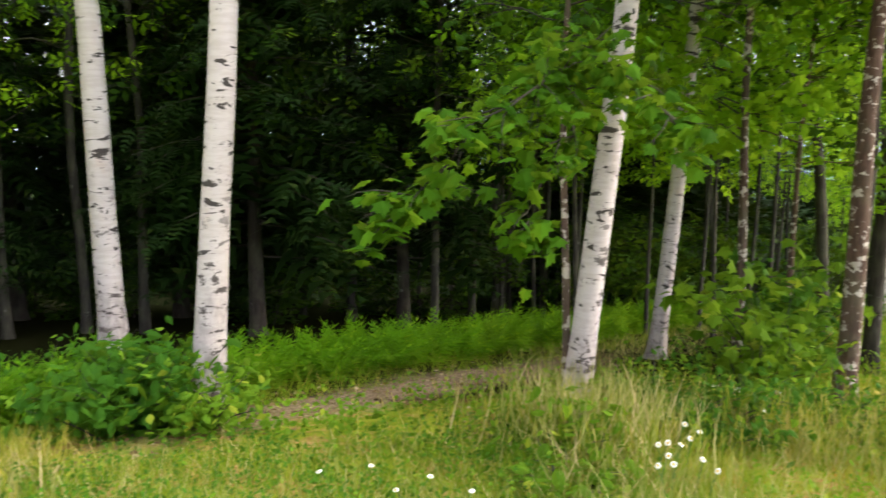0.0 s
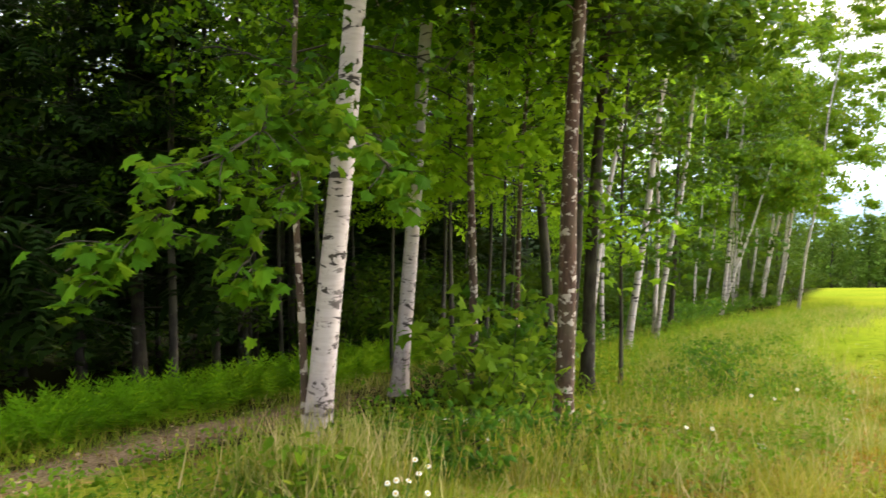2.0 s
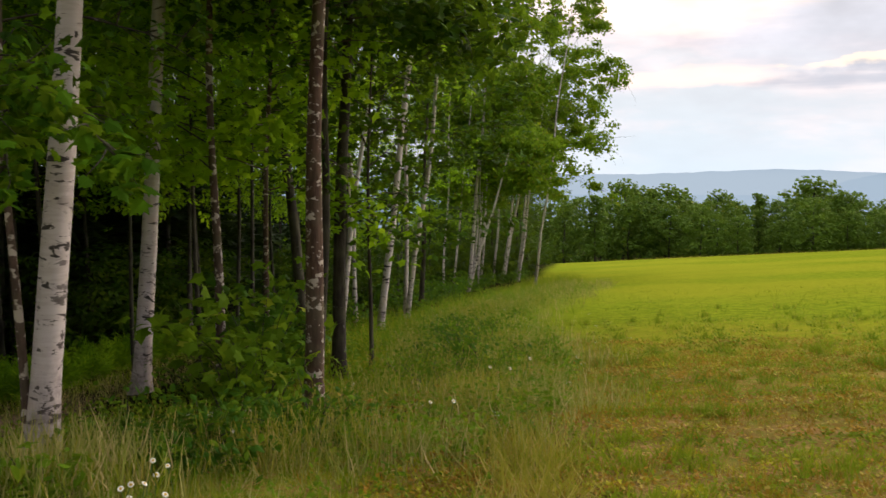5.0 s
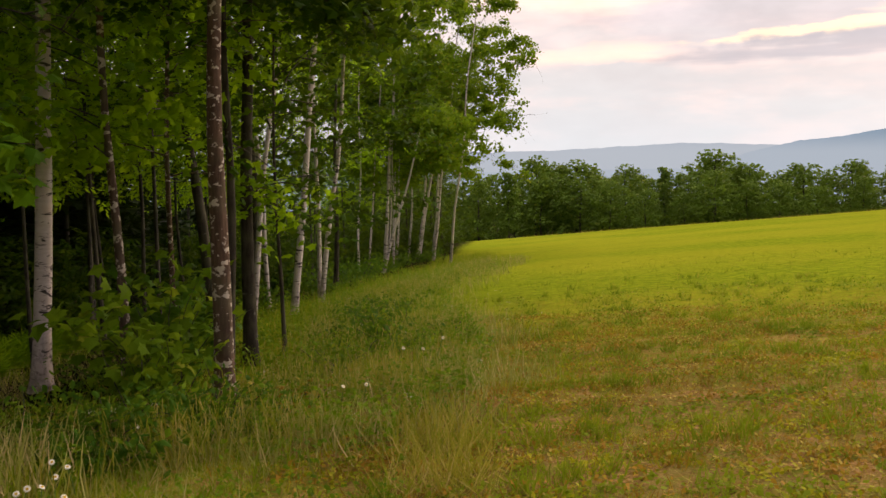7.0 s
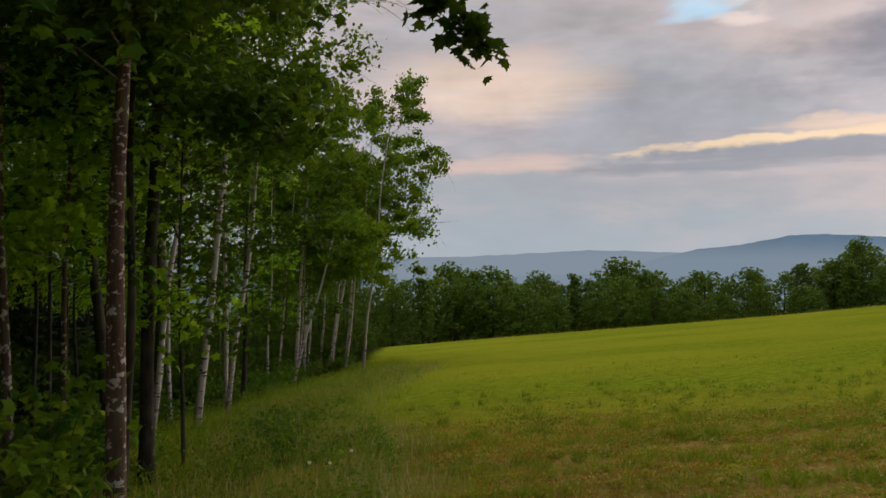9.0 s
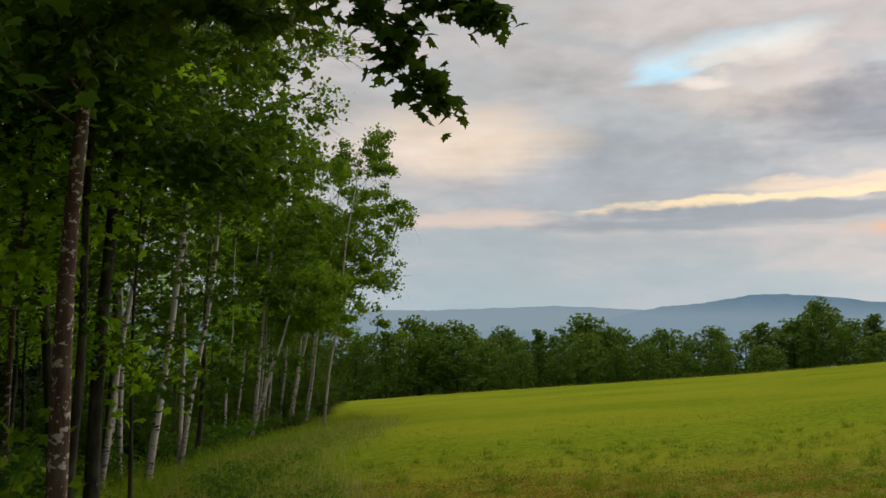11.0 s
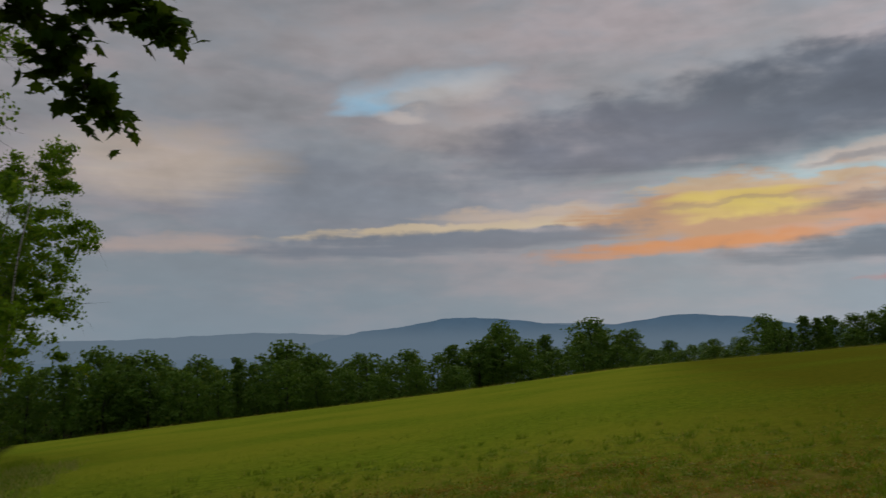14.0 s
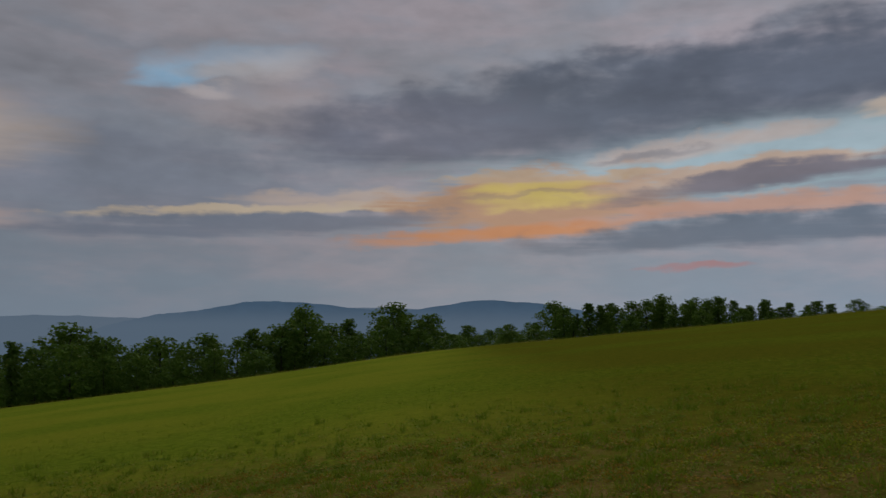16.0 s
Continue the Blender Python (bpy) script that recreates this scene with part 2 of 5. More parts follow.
LITTER = foliage("dry_leaf", (0.09, 0.055, 0.03), (0.26, 0.17, 0.09), (0.38, 0.29, 0.18), glow=0.1, odd_share=0.2)
OLIVE = foliage("olive_blade", (0.17, 0.19, 0.010), (0.43, 0.40, 0.026), (0.40, 0.21, 0.034), glow=0.3, odd_share=0.42, patch=3.0)
WEED = foliage("weed_leaf", (0.050, 0.125, 0.008), (0.145, 0.26, 0.016), (0.26, 0.32, 0.03), glow=0.4)


def birch_bark():
    m, k = material("birch_bark")
    at = k.add("ShaderNodeTexCoord").outputs["Object"]
    rnd = k.add("ShaderNodeObjectInfo").outputs["Random"]
    shift = k.add("ShaderNodeVectorMath")
    k.put(shift.inputs[0], at)
    far = k.add("ShaderNodeCombineXYZ")
    k.put(far.inputs[2], k.math("MULTIPLY", rnd, 40.0))
    k.put(shift.inputs[1], far.outputs[0])
    at = shift.outputs[0]
    rings = k.noise(k.scaled(at, 4.0, 4.0, 26.0), 1.0, 5.0, 0.65, 0.4)
    dashes = k.noise(k.scaled(at, 6.0, 6.0, 46.0), 1.0, 2.0, 0.5)
    scars = k.noise(k.scaled(at, 4.5, 4.5, 13.0), 1.0, 3.0, 0.6, 0.5)
    peel = k.noise(k.scaled(at, 4.0, 4.0, 2.2), 1.0, 5.0, 0.6)
    c = k.mix(k.ramp(rings, 0.40, 0.60), (0.53, 0.475, 0.485), (0.60, 0.548, 0.565))
    c = k.mix(k.ramp(peel, 0.56, 0.74, 0.0, 0.55), c, (0.55, 0.43, 0.40))
    c = k.mix(k.ramp(dashes, 0.70, 0.74, 0.0, 0.7), c, (0.07, 0.055, 0.05))
    c = k.mix(k.ramp(scars, 0.585, 0.63, 0.0, 0.95), c, (0.025, 0.02, 0.02))
    z = k.add("ShaderNodeSeparateXYZ")
    k.put(z.inputs[0], k.add("ShaderNodeTexCoord").outputs["Object"])
    foot = k.math("ADD", z.outputs[2], k.math("MULTIPLY", k.math("SUBTRACT", peel, 0.5), 1.6))
    rough_foot = k.ramp(foot, 0.3, 1.1, 1.0, 0.0)
    crust = k.noise(k.scaled(at, 14.0, 14.0, 7.0), 1.0, 5.0, 0.7)
    c = k.mix(k.math("MULTIPLY", rough_foot, 0.68), c, k.mix(k.ramp(crust, 0.42, 0.6), (0.13, 0.105, 0.105), (0.42, 0.36, 0.355)))
    blotch = k.noise(k.scaled(at, 6.0, 6.0, 11.0), 1.0, 5.0, 0.7, 0.4)
    c = k.mix(k.math("MULTIPLY", k.ramp(k.math("ADD", blotch, k.math("MULTIPLY", z.outputs[0], 0.2)), 0.585, 0.625, 0.0, 0.92), k.ramp(foot, 0.9, 2.6, 1.0, 0.0)), c, (0.045, 0.036, 0.036))
    h = k.math("ADD", k.math("MULTIPLY", rings, 0.12), k.math("MULTIPLY", crust, k.math("ADD", 0.15, rough_foot)))
    finish(k, c, 0.65, k.bump(h, 0.5, 0.012), 0.3)
    return m


def lichen_bark(name, base, pale, share, wide=8.5, tall=11.0):
    m, k = material(name)
    at = k.add("ShaderNodeTexCoord").outputs["Object"]
    rnd = k.add("ShaderNodeObjectInfo").outputs["Random"]
    far = k.add("ShaderNodeCombineXYZ")
    k.put(far.inputs[0], k.math("MULTIPLY", rnd, 30.0))
    shift = k.add("ShaderNodeVectorMath")
    k.put(shift.inputs[0], at)
    k.put(shift.inputs[1], far.outputs[0])
    at = shift.outputs[0]
    ridge = k.noise(k.scaled(at, 24.0, 24.0, 4.0), 1.0, 5.0, 0.65)
    stain = k.noise(at, 2.5, 4.0)
    spot = k.noise(k.scaled(at, wide, wide, tall), 1.0, 3.0, 0.55, 0.2)
    c = k.mix(k.ramp(ridge, 0.35, 0.7), tuple(v * 0.45 for v in base), base)
    c = k.mix(k.ramp(stain, 0.4, 0.7, 0.0, 0.5), c, (0.12, 0.12, 0.08))
    c = k.mix(k.ramp(spot, share, share + 0.05, 0.0, 0.9), c, pale)
    finish(k, c, 0.9, k.bump(ridge, 0.7, 0.015), 0.2)
    return m


BIRCH_BARK = birch_bark()
MAPLE_BARK = lichen_bark("maple_bark", (0.15, 0.095, 0.075), (0.52, 0.47, 0.43), 0.56, 13.0, 17.0)
BANDED_BARK = lichen_bark("banded_bark", (0.155, 0.105, 0.088), (0.56, 0.50, 0.46), 0.525, 9.0, 11.0)
DARK_BARK = lichen_bark("dark_bark", (0.062, 0.052, 0.046), (0.17, 0.17, 0.155), 0.68)
GREY_BARK = lichen_bark("grey_bark", (0.060, 0.056, 0.050), (0.15, 0.15, 0.135), 0.66)


def ground_material():
    """Turf with straw and bare soil, a worn track by the wood, shade-darkened leaf litter beneath the trees."""
    m, k = material("turf_and_soil")
    at = k.add("ShaderNodeNewGeometry").outputs["Position"]
    s = k.add("ShaderNodeSeparateXYZ")
    k.put(s.inputs[0], at)
    x, y = s.outputs[0], s.outputs[1]
    broad = k.noise(at, 0.09, 3.0)
    patch = k.noise(at, 1.9, 7.0, 0.7)
    tuft = k.noise(at, 5.0, 5.0, 0.7)
    grain = k.noise(at, 32.0, 4.0, 0.7)
    c = k.mix(k.ramp(tuft, 0.3, 0.7), (0.115, 0.18, 0.012), (0.27, 0.335, 0.024))
    c = k.mix(k.ramp(broad, 0.42, 0.62, 0.0, 0.55), c, (0.32, 0.325, 0.028))
    c = k.mix(k.ramp(grain, 0.35, 0.75, 0.0, 0.5), c, (0.065, 0.10, 0.006))
    r = k.math("SQRT", k.math("ADD", k.math("MULTIPLY", x, x), k.math("MULTIPLY", y, y)))
    speck = k.noise(at, 9.0, 5.0, 0.7)
    dry = k.ramp(k.math("SUBTRACT", x, k.math("MULTIPLY", y, 0.75)), -1.5, 0.5, 0.15, 1.0)
    c = k.mix(k.math("MULTIPLY", dry, k.math("MULTIPLY", k.ramp(speck, 0.44, 0.58), k.ramp(r, 7.0, 20.0, 0.8, 0.05))), c, (0.21, 0.115, 0.028))
    c = k.mix(k.math("MULTIPLY", k.ramp(speck, 0.46, 0.36), k.ramp(r, 6.0, 22.0, 0.6, 0.3)), c, (0.07, 0.10, 0.010))
    soil = k.mix(k.ramp(grain, 0.3, 0.7), (0.11, 0.075, 0.028), (0.30, 0.20, 0.085))
    c = k.mix(k.math("MULTIPLY", dry, k.math("MULTIPLY", k.ramp(tuft, 0.36, 0.56, 0.35, 0.9), k.ramp(r, 5.0, 14.0, 0.85, 0.0))), c, soil)
    worn = k.math("MULTIPLY", k.math("MULTIPLY", k.ramp(patch, 0.47, 0.60), k.ramp(tuft, 0.40, 0.52)), k.ramp(r, 6.0, 16.0, 0.9, 0.04))
    c = k.mix(worn, c, k.mix(k.ramp(grain, 0.3, 0.7), (0.19, 0.10, 0.032), (0.46, 0.28, 0.13)))
    # Browner grass to the right, with the dimmer light there put into its colour.
    brown_dim = k.math("MULTIPLY", k.ramp(k.math("SUBTRACT", y, k.math("MULTIPLY", x, 0.12)), 2.0, -7.0, 0.0, 0.75), k.ramp(broad, 0.35, 0.6, 0.7, 1.0))
    c = k.mix(brown_dim, c, k.mix(k.ramp(tuft, 0.35, 0.65), (0.060, 0.070, 0.006), (0.125, 0.105, 0.010)))
    # the track, along one line by the wood
    off = k.math("ADD", k.math("MULTIPLY", k.math("ADD", x, 1.35), 0.735), k.math("MULTIPLY", k.math("SUBTRACT", y, 6.35), -0.678))
    off = k.math("ADD", k.math("ABSOLUTE", off), k.math("MULTIPLY", k.math("SUBTRACT", patch, 0.5), 0.9))
    # leaf litter behind the track, its colour near black to hold the wood's shade
    litter_shade = k.add("ShaderNodeAttribute")
    litter_shade.attribute_name = "litter"
    wood = k.ramp(k.math("ADD", litter_shade.outputs["Fac"], k.math("MULTIPLY", k.math("SUBTRACT", patch, 0.5), 0.8)), 0.3, 0.8)
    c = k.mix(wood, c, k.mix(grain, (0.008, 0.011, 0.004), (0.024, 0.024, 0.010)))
    along = k.math("ADD", k.math("MULTIPLY", x, 0.678), k.math("MULTIPLY", y, 0.735))
    lane = k.math("MULTIPLY", k.ramp(off, 0.20, 0.58, 0.9, 0.0), k.math("MULTIPLY", k.ramp(along, 2.0, 3.2), k.ramp(along, 7.6, 9.4, 1.0, 0.0)))
    c = k.mix(lane, c, k.mix(k.ramp(grain, 0.3, 0.7), (0.105, 0.072, 0.046), (0.29, 0.215, 0.148)))
    h = k.math("ADD", k.math("MULTIPLY", tuft, 0.6), k.math("MULTIPLY", grain, 0.4))
    finish(k, c, 1.0, k.bump(h, 0.8, 0.06), 0.0)
    return m


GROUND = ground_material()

# ---------------------------------------------------------------- ground
SLOPE_X, SLOPE_Y, CREST = -0.0245, -0.1272, 100.0
EDGE = np.array([(-9.0, 4.2), (-2.0, 5.2), (1.0, 6.1), (3.8, 6.8), (5.6, 8.6), (9.2, 13.8), (11.8, 16.2), (25.5, 27.2),
                 (36.0, 38.0), (64.0, 68.0), (100.0, 108.0)])


def ground_z(x, y):
    """An even slope that falls away past a crest, down to the valley."""
    x, y = np.asarray(x, float), np.asarray(y, float)
    r = np.maximum(np.hypot(x, y), 1e-6)
    s = (SLOPE_X * x + SLOPE_Y * y) / r
    az = np.degrees(np.arctan2(x, y))
    s = s + 0.0055 * np.exp(-((az - 82) / 9.0) ** 2) - 0.006 * np.clip((az - 95) / 17, 0, 1)
    past = np.maximum(r - CREST, 0)
    z = s * np.minimum(r, CREST) - 330 * (1 - np.exp(-past * (0.11 - np.minimum(s, 0)) / 330))
    near = np.exp(-((r - 9) / 12) ** 2)
    return z + near * 0.035 * np.sin(1.7 * x + 0.6 * y) * np.sin(1.3 * y - 0.4 * x)


def edge_gap(x, y):
    """Metres from the wood's edge: positive on the meadow, negative beneath the trees."""
    p = np.stack([np.asarray(x, float), np.asarray(y, float)], -1)
    best, sign = np.full(p.shape[:-1], 1e9), np.ones(p.shape[:-1])
    for a, b in zip(EDGE[:-1], EDGE[1:]):
        d = b - a
        t = np.clip(((p - a) @ d) / (d @ d), 0, 1)
        q = p - (a + t[..., None] * d)
        gap = np.hypot(q[..., 0], q[..., 1])
        side = np.sign(d[1] * q[..., 0] - d[0] * q[..., 1])
        sign = np.where(gap < best, side, sign)
        best = np.minimum(gap, best)
    return best * sign


def mesh_object(name, verts, faces, mat, parent=None, smooth=False, label=""):
    me = bpy.data.meshes.new(name)
    me.from_pydata(np.asarray(verts).tolist() if isinstance(verts, np.ndarray) else verts, [],
                   np.asarray(faces).tolist() if isinstance(faces, np.ndarray) else faces)
    me.materials.append(mat)
    if smooth:
        me.shade_smooth()
    ob = new(name, me)
    if parent:
        ob.parent = parent
    if label:
        tagged(ob, label)
    return ob


def thing(name, x, y, label, category, group="", z=None, turn=0.0):
    base = new(name)
    base.empty_display_size = 0.2
    base.matrix_basis = pose(x, y, float(ground_z(x, y)) if z is None else z, 0, 0, turn)
    return tagged(base, label, category, group)


def make_ground():
    rings = np.concatenate([np.linspace(0.0, 30, 61), np.linspace(32, 96, 22), np.linspace(98, 120, 12), np.geomspace(125, 4800, 26)])
    spokes = 240
    a = np.arange(spokes) * 2 * math.pi / spokes
    x, y = rings[1:, None] * np.sin(a), rings[1:, None] * np.cos(a)
    v = np.stack([x, y, ground_z(x, y)], -1).reshape(-1, 3)
    v = np.concatenate([v, [[0, 0, float(ground_z(0, 0))]]])
    faces = []
    for i in range(len(rings) - 2):
        for j in range(spokes):
            k = (j + 1) % spokes
            faces.append((i * spokes + j, (i + 1) * spokes + j, (i + 1) * spokes + k, i * spokes + k))
    faces += [(len(v) - 1, j, (j + 1) % spokes) for j in range(spokes)]
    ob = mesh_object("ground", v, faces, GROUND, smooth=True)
    # 1 where the ground takes the near-black floor colour with shade put in.
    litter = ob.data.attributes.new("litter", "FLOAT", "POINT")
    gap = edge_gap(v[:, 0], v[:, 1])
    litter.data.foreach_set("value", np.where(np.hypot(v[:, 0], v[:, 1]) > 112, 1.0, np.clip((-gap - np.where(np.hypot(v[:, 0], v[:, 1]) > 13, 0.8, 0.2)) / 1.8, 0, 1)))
    tagged(ob, "sloping grassy meadow with worn soil patches and a dirt track", "ground", kind="structure")


make_ground()


def make_hills():
    """Wooded ridges across the valley, blue with haze put into their glowing colour, the farther one paler."""
    az = np.arange(20, 160, 0.3)
    main = np.interp(az, (30, 58, 60.5, 63, 64.5, 66, 68, 70, 71.5, 74, 77, 79.7, 82, 84, 86.2, 88, 90, 92, 95, 105, 130),
                     (-2.6, -2.2, -1.2, -0.62, -0.35, -0.25, 0.12, 0.46, 0.48, 0.32, 0.0, -0.22, 0.05, 0.42, 0.66, 0.52, 0.40, 0.02, -0.3, -0.7, -0.9))
    beyond = -0.95 + 0.42 * np.exp(-((az - 57) / 6) ** 2) + 1.0 * np.exp(-((az - 78) / 9) ** 2) + 0.35 * np.exp(-((az - 93) / 5) ** 2) + 0.2 * np.exp(-((az - 108) / 16) ** 2)
    third = -1.35 + 0.55 * np.exp(-((az - 52) / 7) ** 2) + 0.5 * np.exp(-((az - 66) / 5) ** 2)
    for name, far, el, top_colour, foot_haze in (("backdrop_hills", 4200.0, main, (0.115, 0.192, 0.290), (0.205, 0.280, 0.375)),
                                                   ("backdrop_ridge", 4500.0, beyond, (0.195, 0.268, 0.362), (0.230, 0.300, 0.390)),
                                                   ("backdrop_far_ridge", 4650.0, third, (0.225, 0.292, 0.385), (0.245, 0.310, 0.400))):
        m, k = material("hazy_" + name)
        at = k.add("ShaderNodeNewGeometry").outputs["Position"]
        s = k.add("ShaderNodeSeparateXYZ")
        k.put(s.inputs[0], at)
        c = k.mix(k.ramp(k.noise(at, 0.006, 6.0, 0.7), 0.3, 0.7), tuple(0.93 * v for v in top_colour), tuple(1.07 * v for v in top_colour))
        # Haze painted by height: the colour pales towards the foot.
        c = k.mix(k.ramp(s.outputs[2], -90.0, 35.0, 1.0, 0.0), c, foot_haze)
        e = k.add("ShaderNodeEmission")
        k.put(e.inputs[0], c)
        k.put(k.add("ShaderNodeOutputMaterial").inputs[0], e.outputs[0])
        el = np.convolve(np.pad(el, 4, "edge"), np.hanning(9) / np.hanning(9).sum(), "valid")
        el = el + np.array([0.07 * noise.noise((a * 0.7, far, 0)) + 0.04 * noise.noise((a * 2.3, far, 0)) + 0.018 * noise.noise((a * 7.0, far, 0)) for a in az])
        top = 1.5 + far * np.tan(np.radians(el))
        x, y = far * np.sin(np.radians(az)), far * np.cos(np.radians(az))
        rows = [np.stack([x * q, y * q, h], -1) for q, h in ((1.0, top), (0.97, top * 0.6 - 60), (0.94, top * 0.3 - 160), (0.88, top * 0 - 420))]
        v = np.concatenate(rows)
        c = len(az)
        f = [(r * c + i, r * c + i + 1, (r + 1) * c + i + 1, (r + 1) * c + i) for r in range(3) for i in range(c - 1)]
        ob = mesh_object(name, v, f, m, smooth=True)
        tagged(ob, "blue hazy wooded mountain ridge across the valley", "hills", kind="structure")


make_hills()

# ---------------------------------------------------------------- plant shapes
rng = np.random.default_rng(7)


def fan(outline, lift):
    """A leaf as a fan round its middle: outline points (x, y), raised or drooped by lift at the rim."""
    pts = [(0.0, 0.42, 0.0)] + [(x, y, lift * (abs(x) * 1.2 + max(y - 0.5, 0))) for x, y in outline]
    c = len(outline)
    return np.array(pts), np.array([(0, 1 + i, 1 + (i + 1) % c) for i in range(c)])


MAPLE = fan([(0, 0), (0.18, 0.01), (0.46, -0.07), (0.35, 0.16), (0.60, 0.39), (0.33, 0.44), (0.33, 0.66), (0.17, 0.65), (0, 1.0),
             (-0.17, 0.65), (-0.33, 0.66), (-0.33, 0.44), (-0.60, 0.39), (-0.35, 0.16), (-0.46, -0.07), (-0.18, 0.01)], -0.25)
MAPLE_LITE = fan([(0, 0), (0.44, -0.05), (0.35, 0.17), (0.60, 0.41), (0.27, 0.56), (0, 1.0), (-0.27, 0.56), (-0.60, 0.41), (-0.35, 0.17), (-0.44, -0.05)], -0.25)
OVAL = fan([(0, 0), (0.24, 0.22), (0.27, 0.50), (0, 1.0), (-0.27, 0.50), (-0.24, 0.22)], -0.3)
SMALL = (np.array([(0, 0, 0), (0.34, 0.45, -0.06), (0, 1.0, -0.12), (-0.34, 0.45, -0.06)]), np.array([(0, 1, 2), (0, 2, 3)]))
PATCH = (np.array([(0, 0, 0), (0.5, 0.4, -0.10), (0.05, 1.0, -0.05), (-0.46, 0.55, 0.10)]), np.array([(0, 1, 2), (0, 2, 3)]))


def leafy_twig(pairs=2, leaf=0.40):
    """A flat twig set with small pointed leaves."""
    v, f = [], []
    for i in range(pairs * 2 + 1):
        t = (i + 0.6) / (pairs * 2 + 1)
        a = 0.0 if i == pairs * 2 else (1 if i % 2 else -1) * (1.15 - 0.4 * t)
        way, side = np.array((math.sin(a), math.cos(a))), np.array((math.cos(a), -math.sin(a)))
        q = leaf * (1.1 - 0.4 * abs(t - 0.5))
        o = np.array((0.0, t * 0.8))
        b = len(v)
        for p in (o, o + way * q * 0.5 + side * q * 0.27, o + way * q, o + way * q * 0.5 - side * q * 0.27):
            v.append((p[0], p[1], -0.25 * abs(p[0])))
        f += [(b, b + 1, b + 2), (b, b + 2, b + 3)]
    return np.array(v), np.array(f)


TWIG = leafy_twig()


def spray_shape(pairs=7):
    """A flat, toothed spray: a twig with side shoots (spruce bough, fern frond)."""
    v, f = [], []
    for i in range(pairs):
        t, u = i / pairs, (i + 0.62) / pairs
        w = 0.30 * (1 - t) ** 0.8 + 0.03
        for sgn in (-1, 1):
            b = len(v)
            v += [(0, t, 0), (0, u, 0), (sgn * w, t + 0.16, -0.10 * w)]
            f.append((b, b + 1, b + 2) if sgn < 0 else (b, b + 2, b + 1))
    return np.array(v), np.array(f)


SPRAY = spray_shape(5)


def scatter(shape, places, sizes, ahead, tilt, roll=0.5):
    """Many copies of a small shape as one array: at places, grown along ahead (unit rows), nodding by tilt."""
    tv, tf = shape
    c = len(places)
    y = ahead / np.maximum(np.linalg.norm(ahead, axis=1, keepdims=True), 1e-9)
    up = np.tile([0.0, 0.0, 1.0], (c, 1)) + rng.normal(0, roll, (c, 3))
    x = np.cross(y, up)
    x /= np.maximum(np.linalg.norm(x, axis=1, keepdims=True), 1e-9)
    z = np.cross(x, y)
    a = rng.normal(tilt, 0.35, c)[:, None]
    y, z = y * np.cos(a) - z * np.sin(a), z * np.cos(a) + y * np.sin(a)
    v = places[:, None] + sizes[:, None, None] * (tv[None, :, 0, None] * x[:, None] + tv[None, :, 1, None] * y[:, None] + tv[None, :, 2, None] * z[:, None])
    f = tf[None] + (np.arange(c) * len(tv))[:, None, None]
    return v.reshape(-1, 3), f.reshape(-1, 3)


def leaf_cloud(name, shape, places, sizes, mat, parent=None, ahead=None, tilt=0.25, label=""):
    places = np.asarray(places, float)
    if ahead is None:
        a = rng.uniform(0, 2 * math.pi, len(places))
        ahead = np.stack([np.cos(a), np.sin(a), rng.normal(-0.15, 0.3, len(places))], -1)
    v, f = scatter(shape, places, np.asarray(sizes, float), np.asarray(ahead, float), tilt)
    return mesh_object(name, v, f, mat, parent, label=label)


def facing_leaves(name, shape, places, normals, sizes, mat, parent, loose=0.45):
    """Leaves that lie along a rounded mass: each one faces outwards, more or less."""
    tv, tf = shape
    c = len(places)
    z = normals + rng.normal(0, loose, (c, 3))
    z /= np.maximum(np.linalg.norm(z, axis=1, keepdims=True), 1e-9)
    x = np.cross(z, rng.normal(0, 1, (c, 3)))
    x /= np.maximum(np.linalg.norm(x, axis=1, keepdims=True), 1e-9)
    y = np.cross(z, x)
    v = places[:, None] + sizes[:, None, None] * (tv[None, :, 0, None] * x[:, None] + (tv[None, :, 1, None] - 0.5) * y[:, None] + tv[None, :, 2, None] * z[:, None])
    f = tf[None] + (np.arange(c) * len(tv))[:, None, None]
    return mesh_object(name, v.reshape(-1, 3), f.reshape(-1, 3), mat, parent)


def clad(centres, sizes, per, squash=0.8, deep=0.55):
    """Leaf places on rounded masses, fuller above than below, and the way each one faces."""
    c = len(centres)
    d = rng.normal(0, 1, (c, per, 3))
    d /= np.linalg.norm(d, axis=2, keepdims=True)
    d[..., 2] = np.where((d[..., 2] < -0.25) & (rng.random((c, per)) < 0.6), -d[..., 2], d[..., 2])
    r = rng.uniform(deep, 1.08, (c, per, 1)) * (1 + 0.16 * np.sin(7 * d[..., :1] + 5 * d[..., 1:2] + 4 * d[..., 2:]))
    p = centres[:, None] + d * r * sizes[:, None, None] * np.array([1, 1, squash])
    return p.reshape(-1, 3), d.reshape(-1, 3)


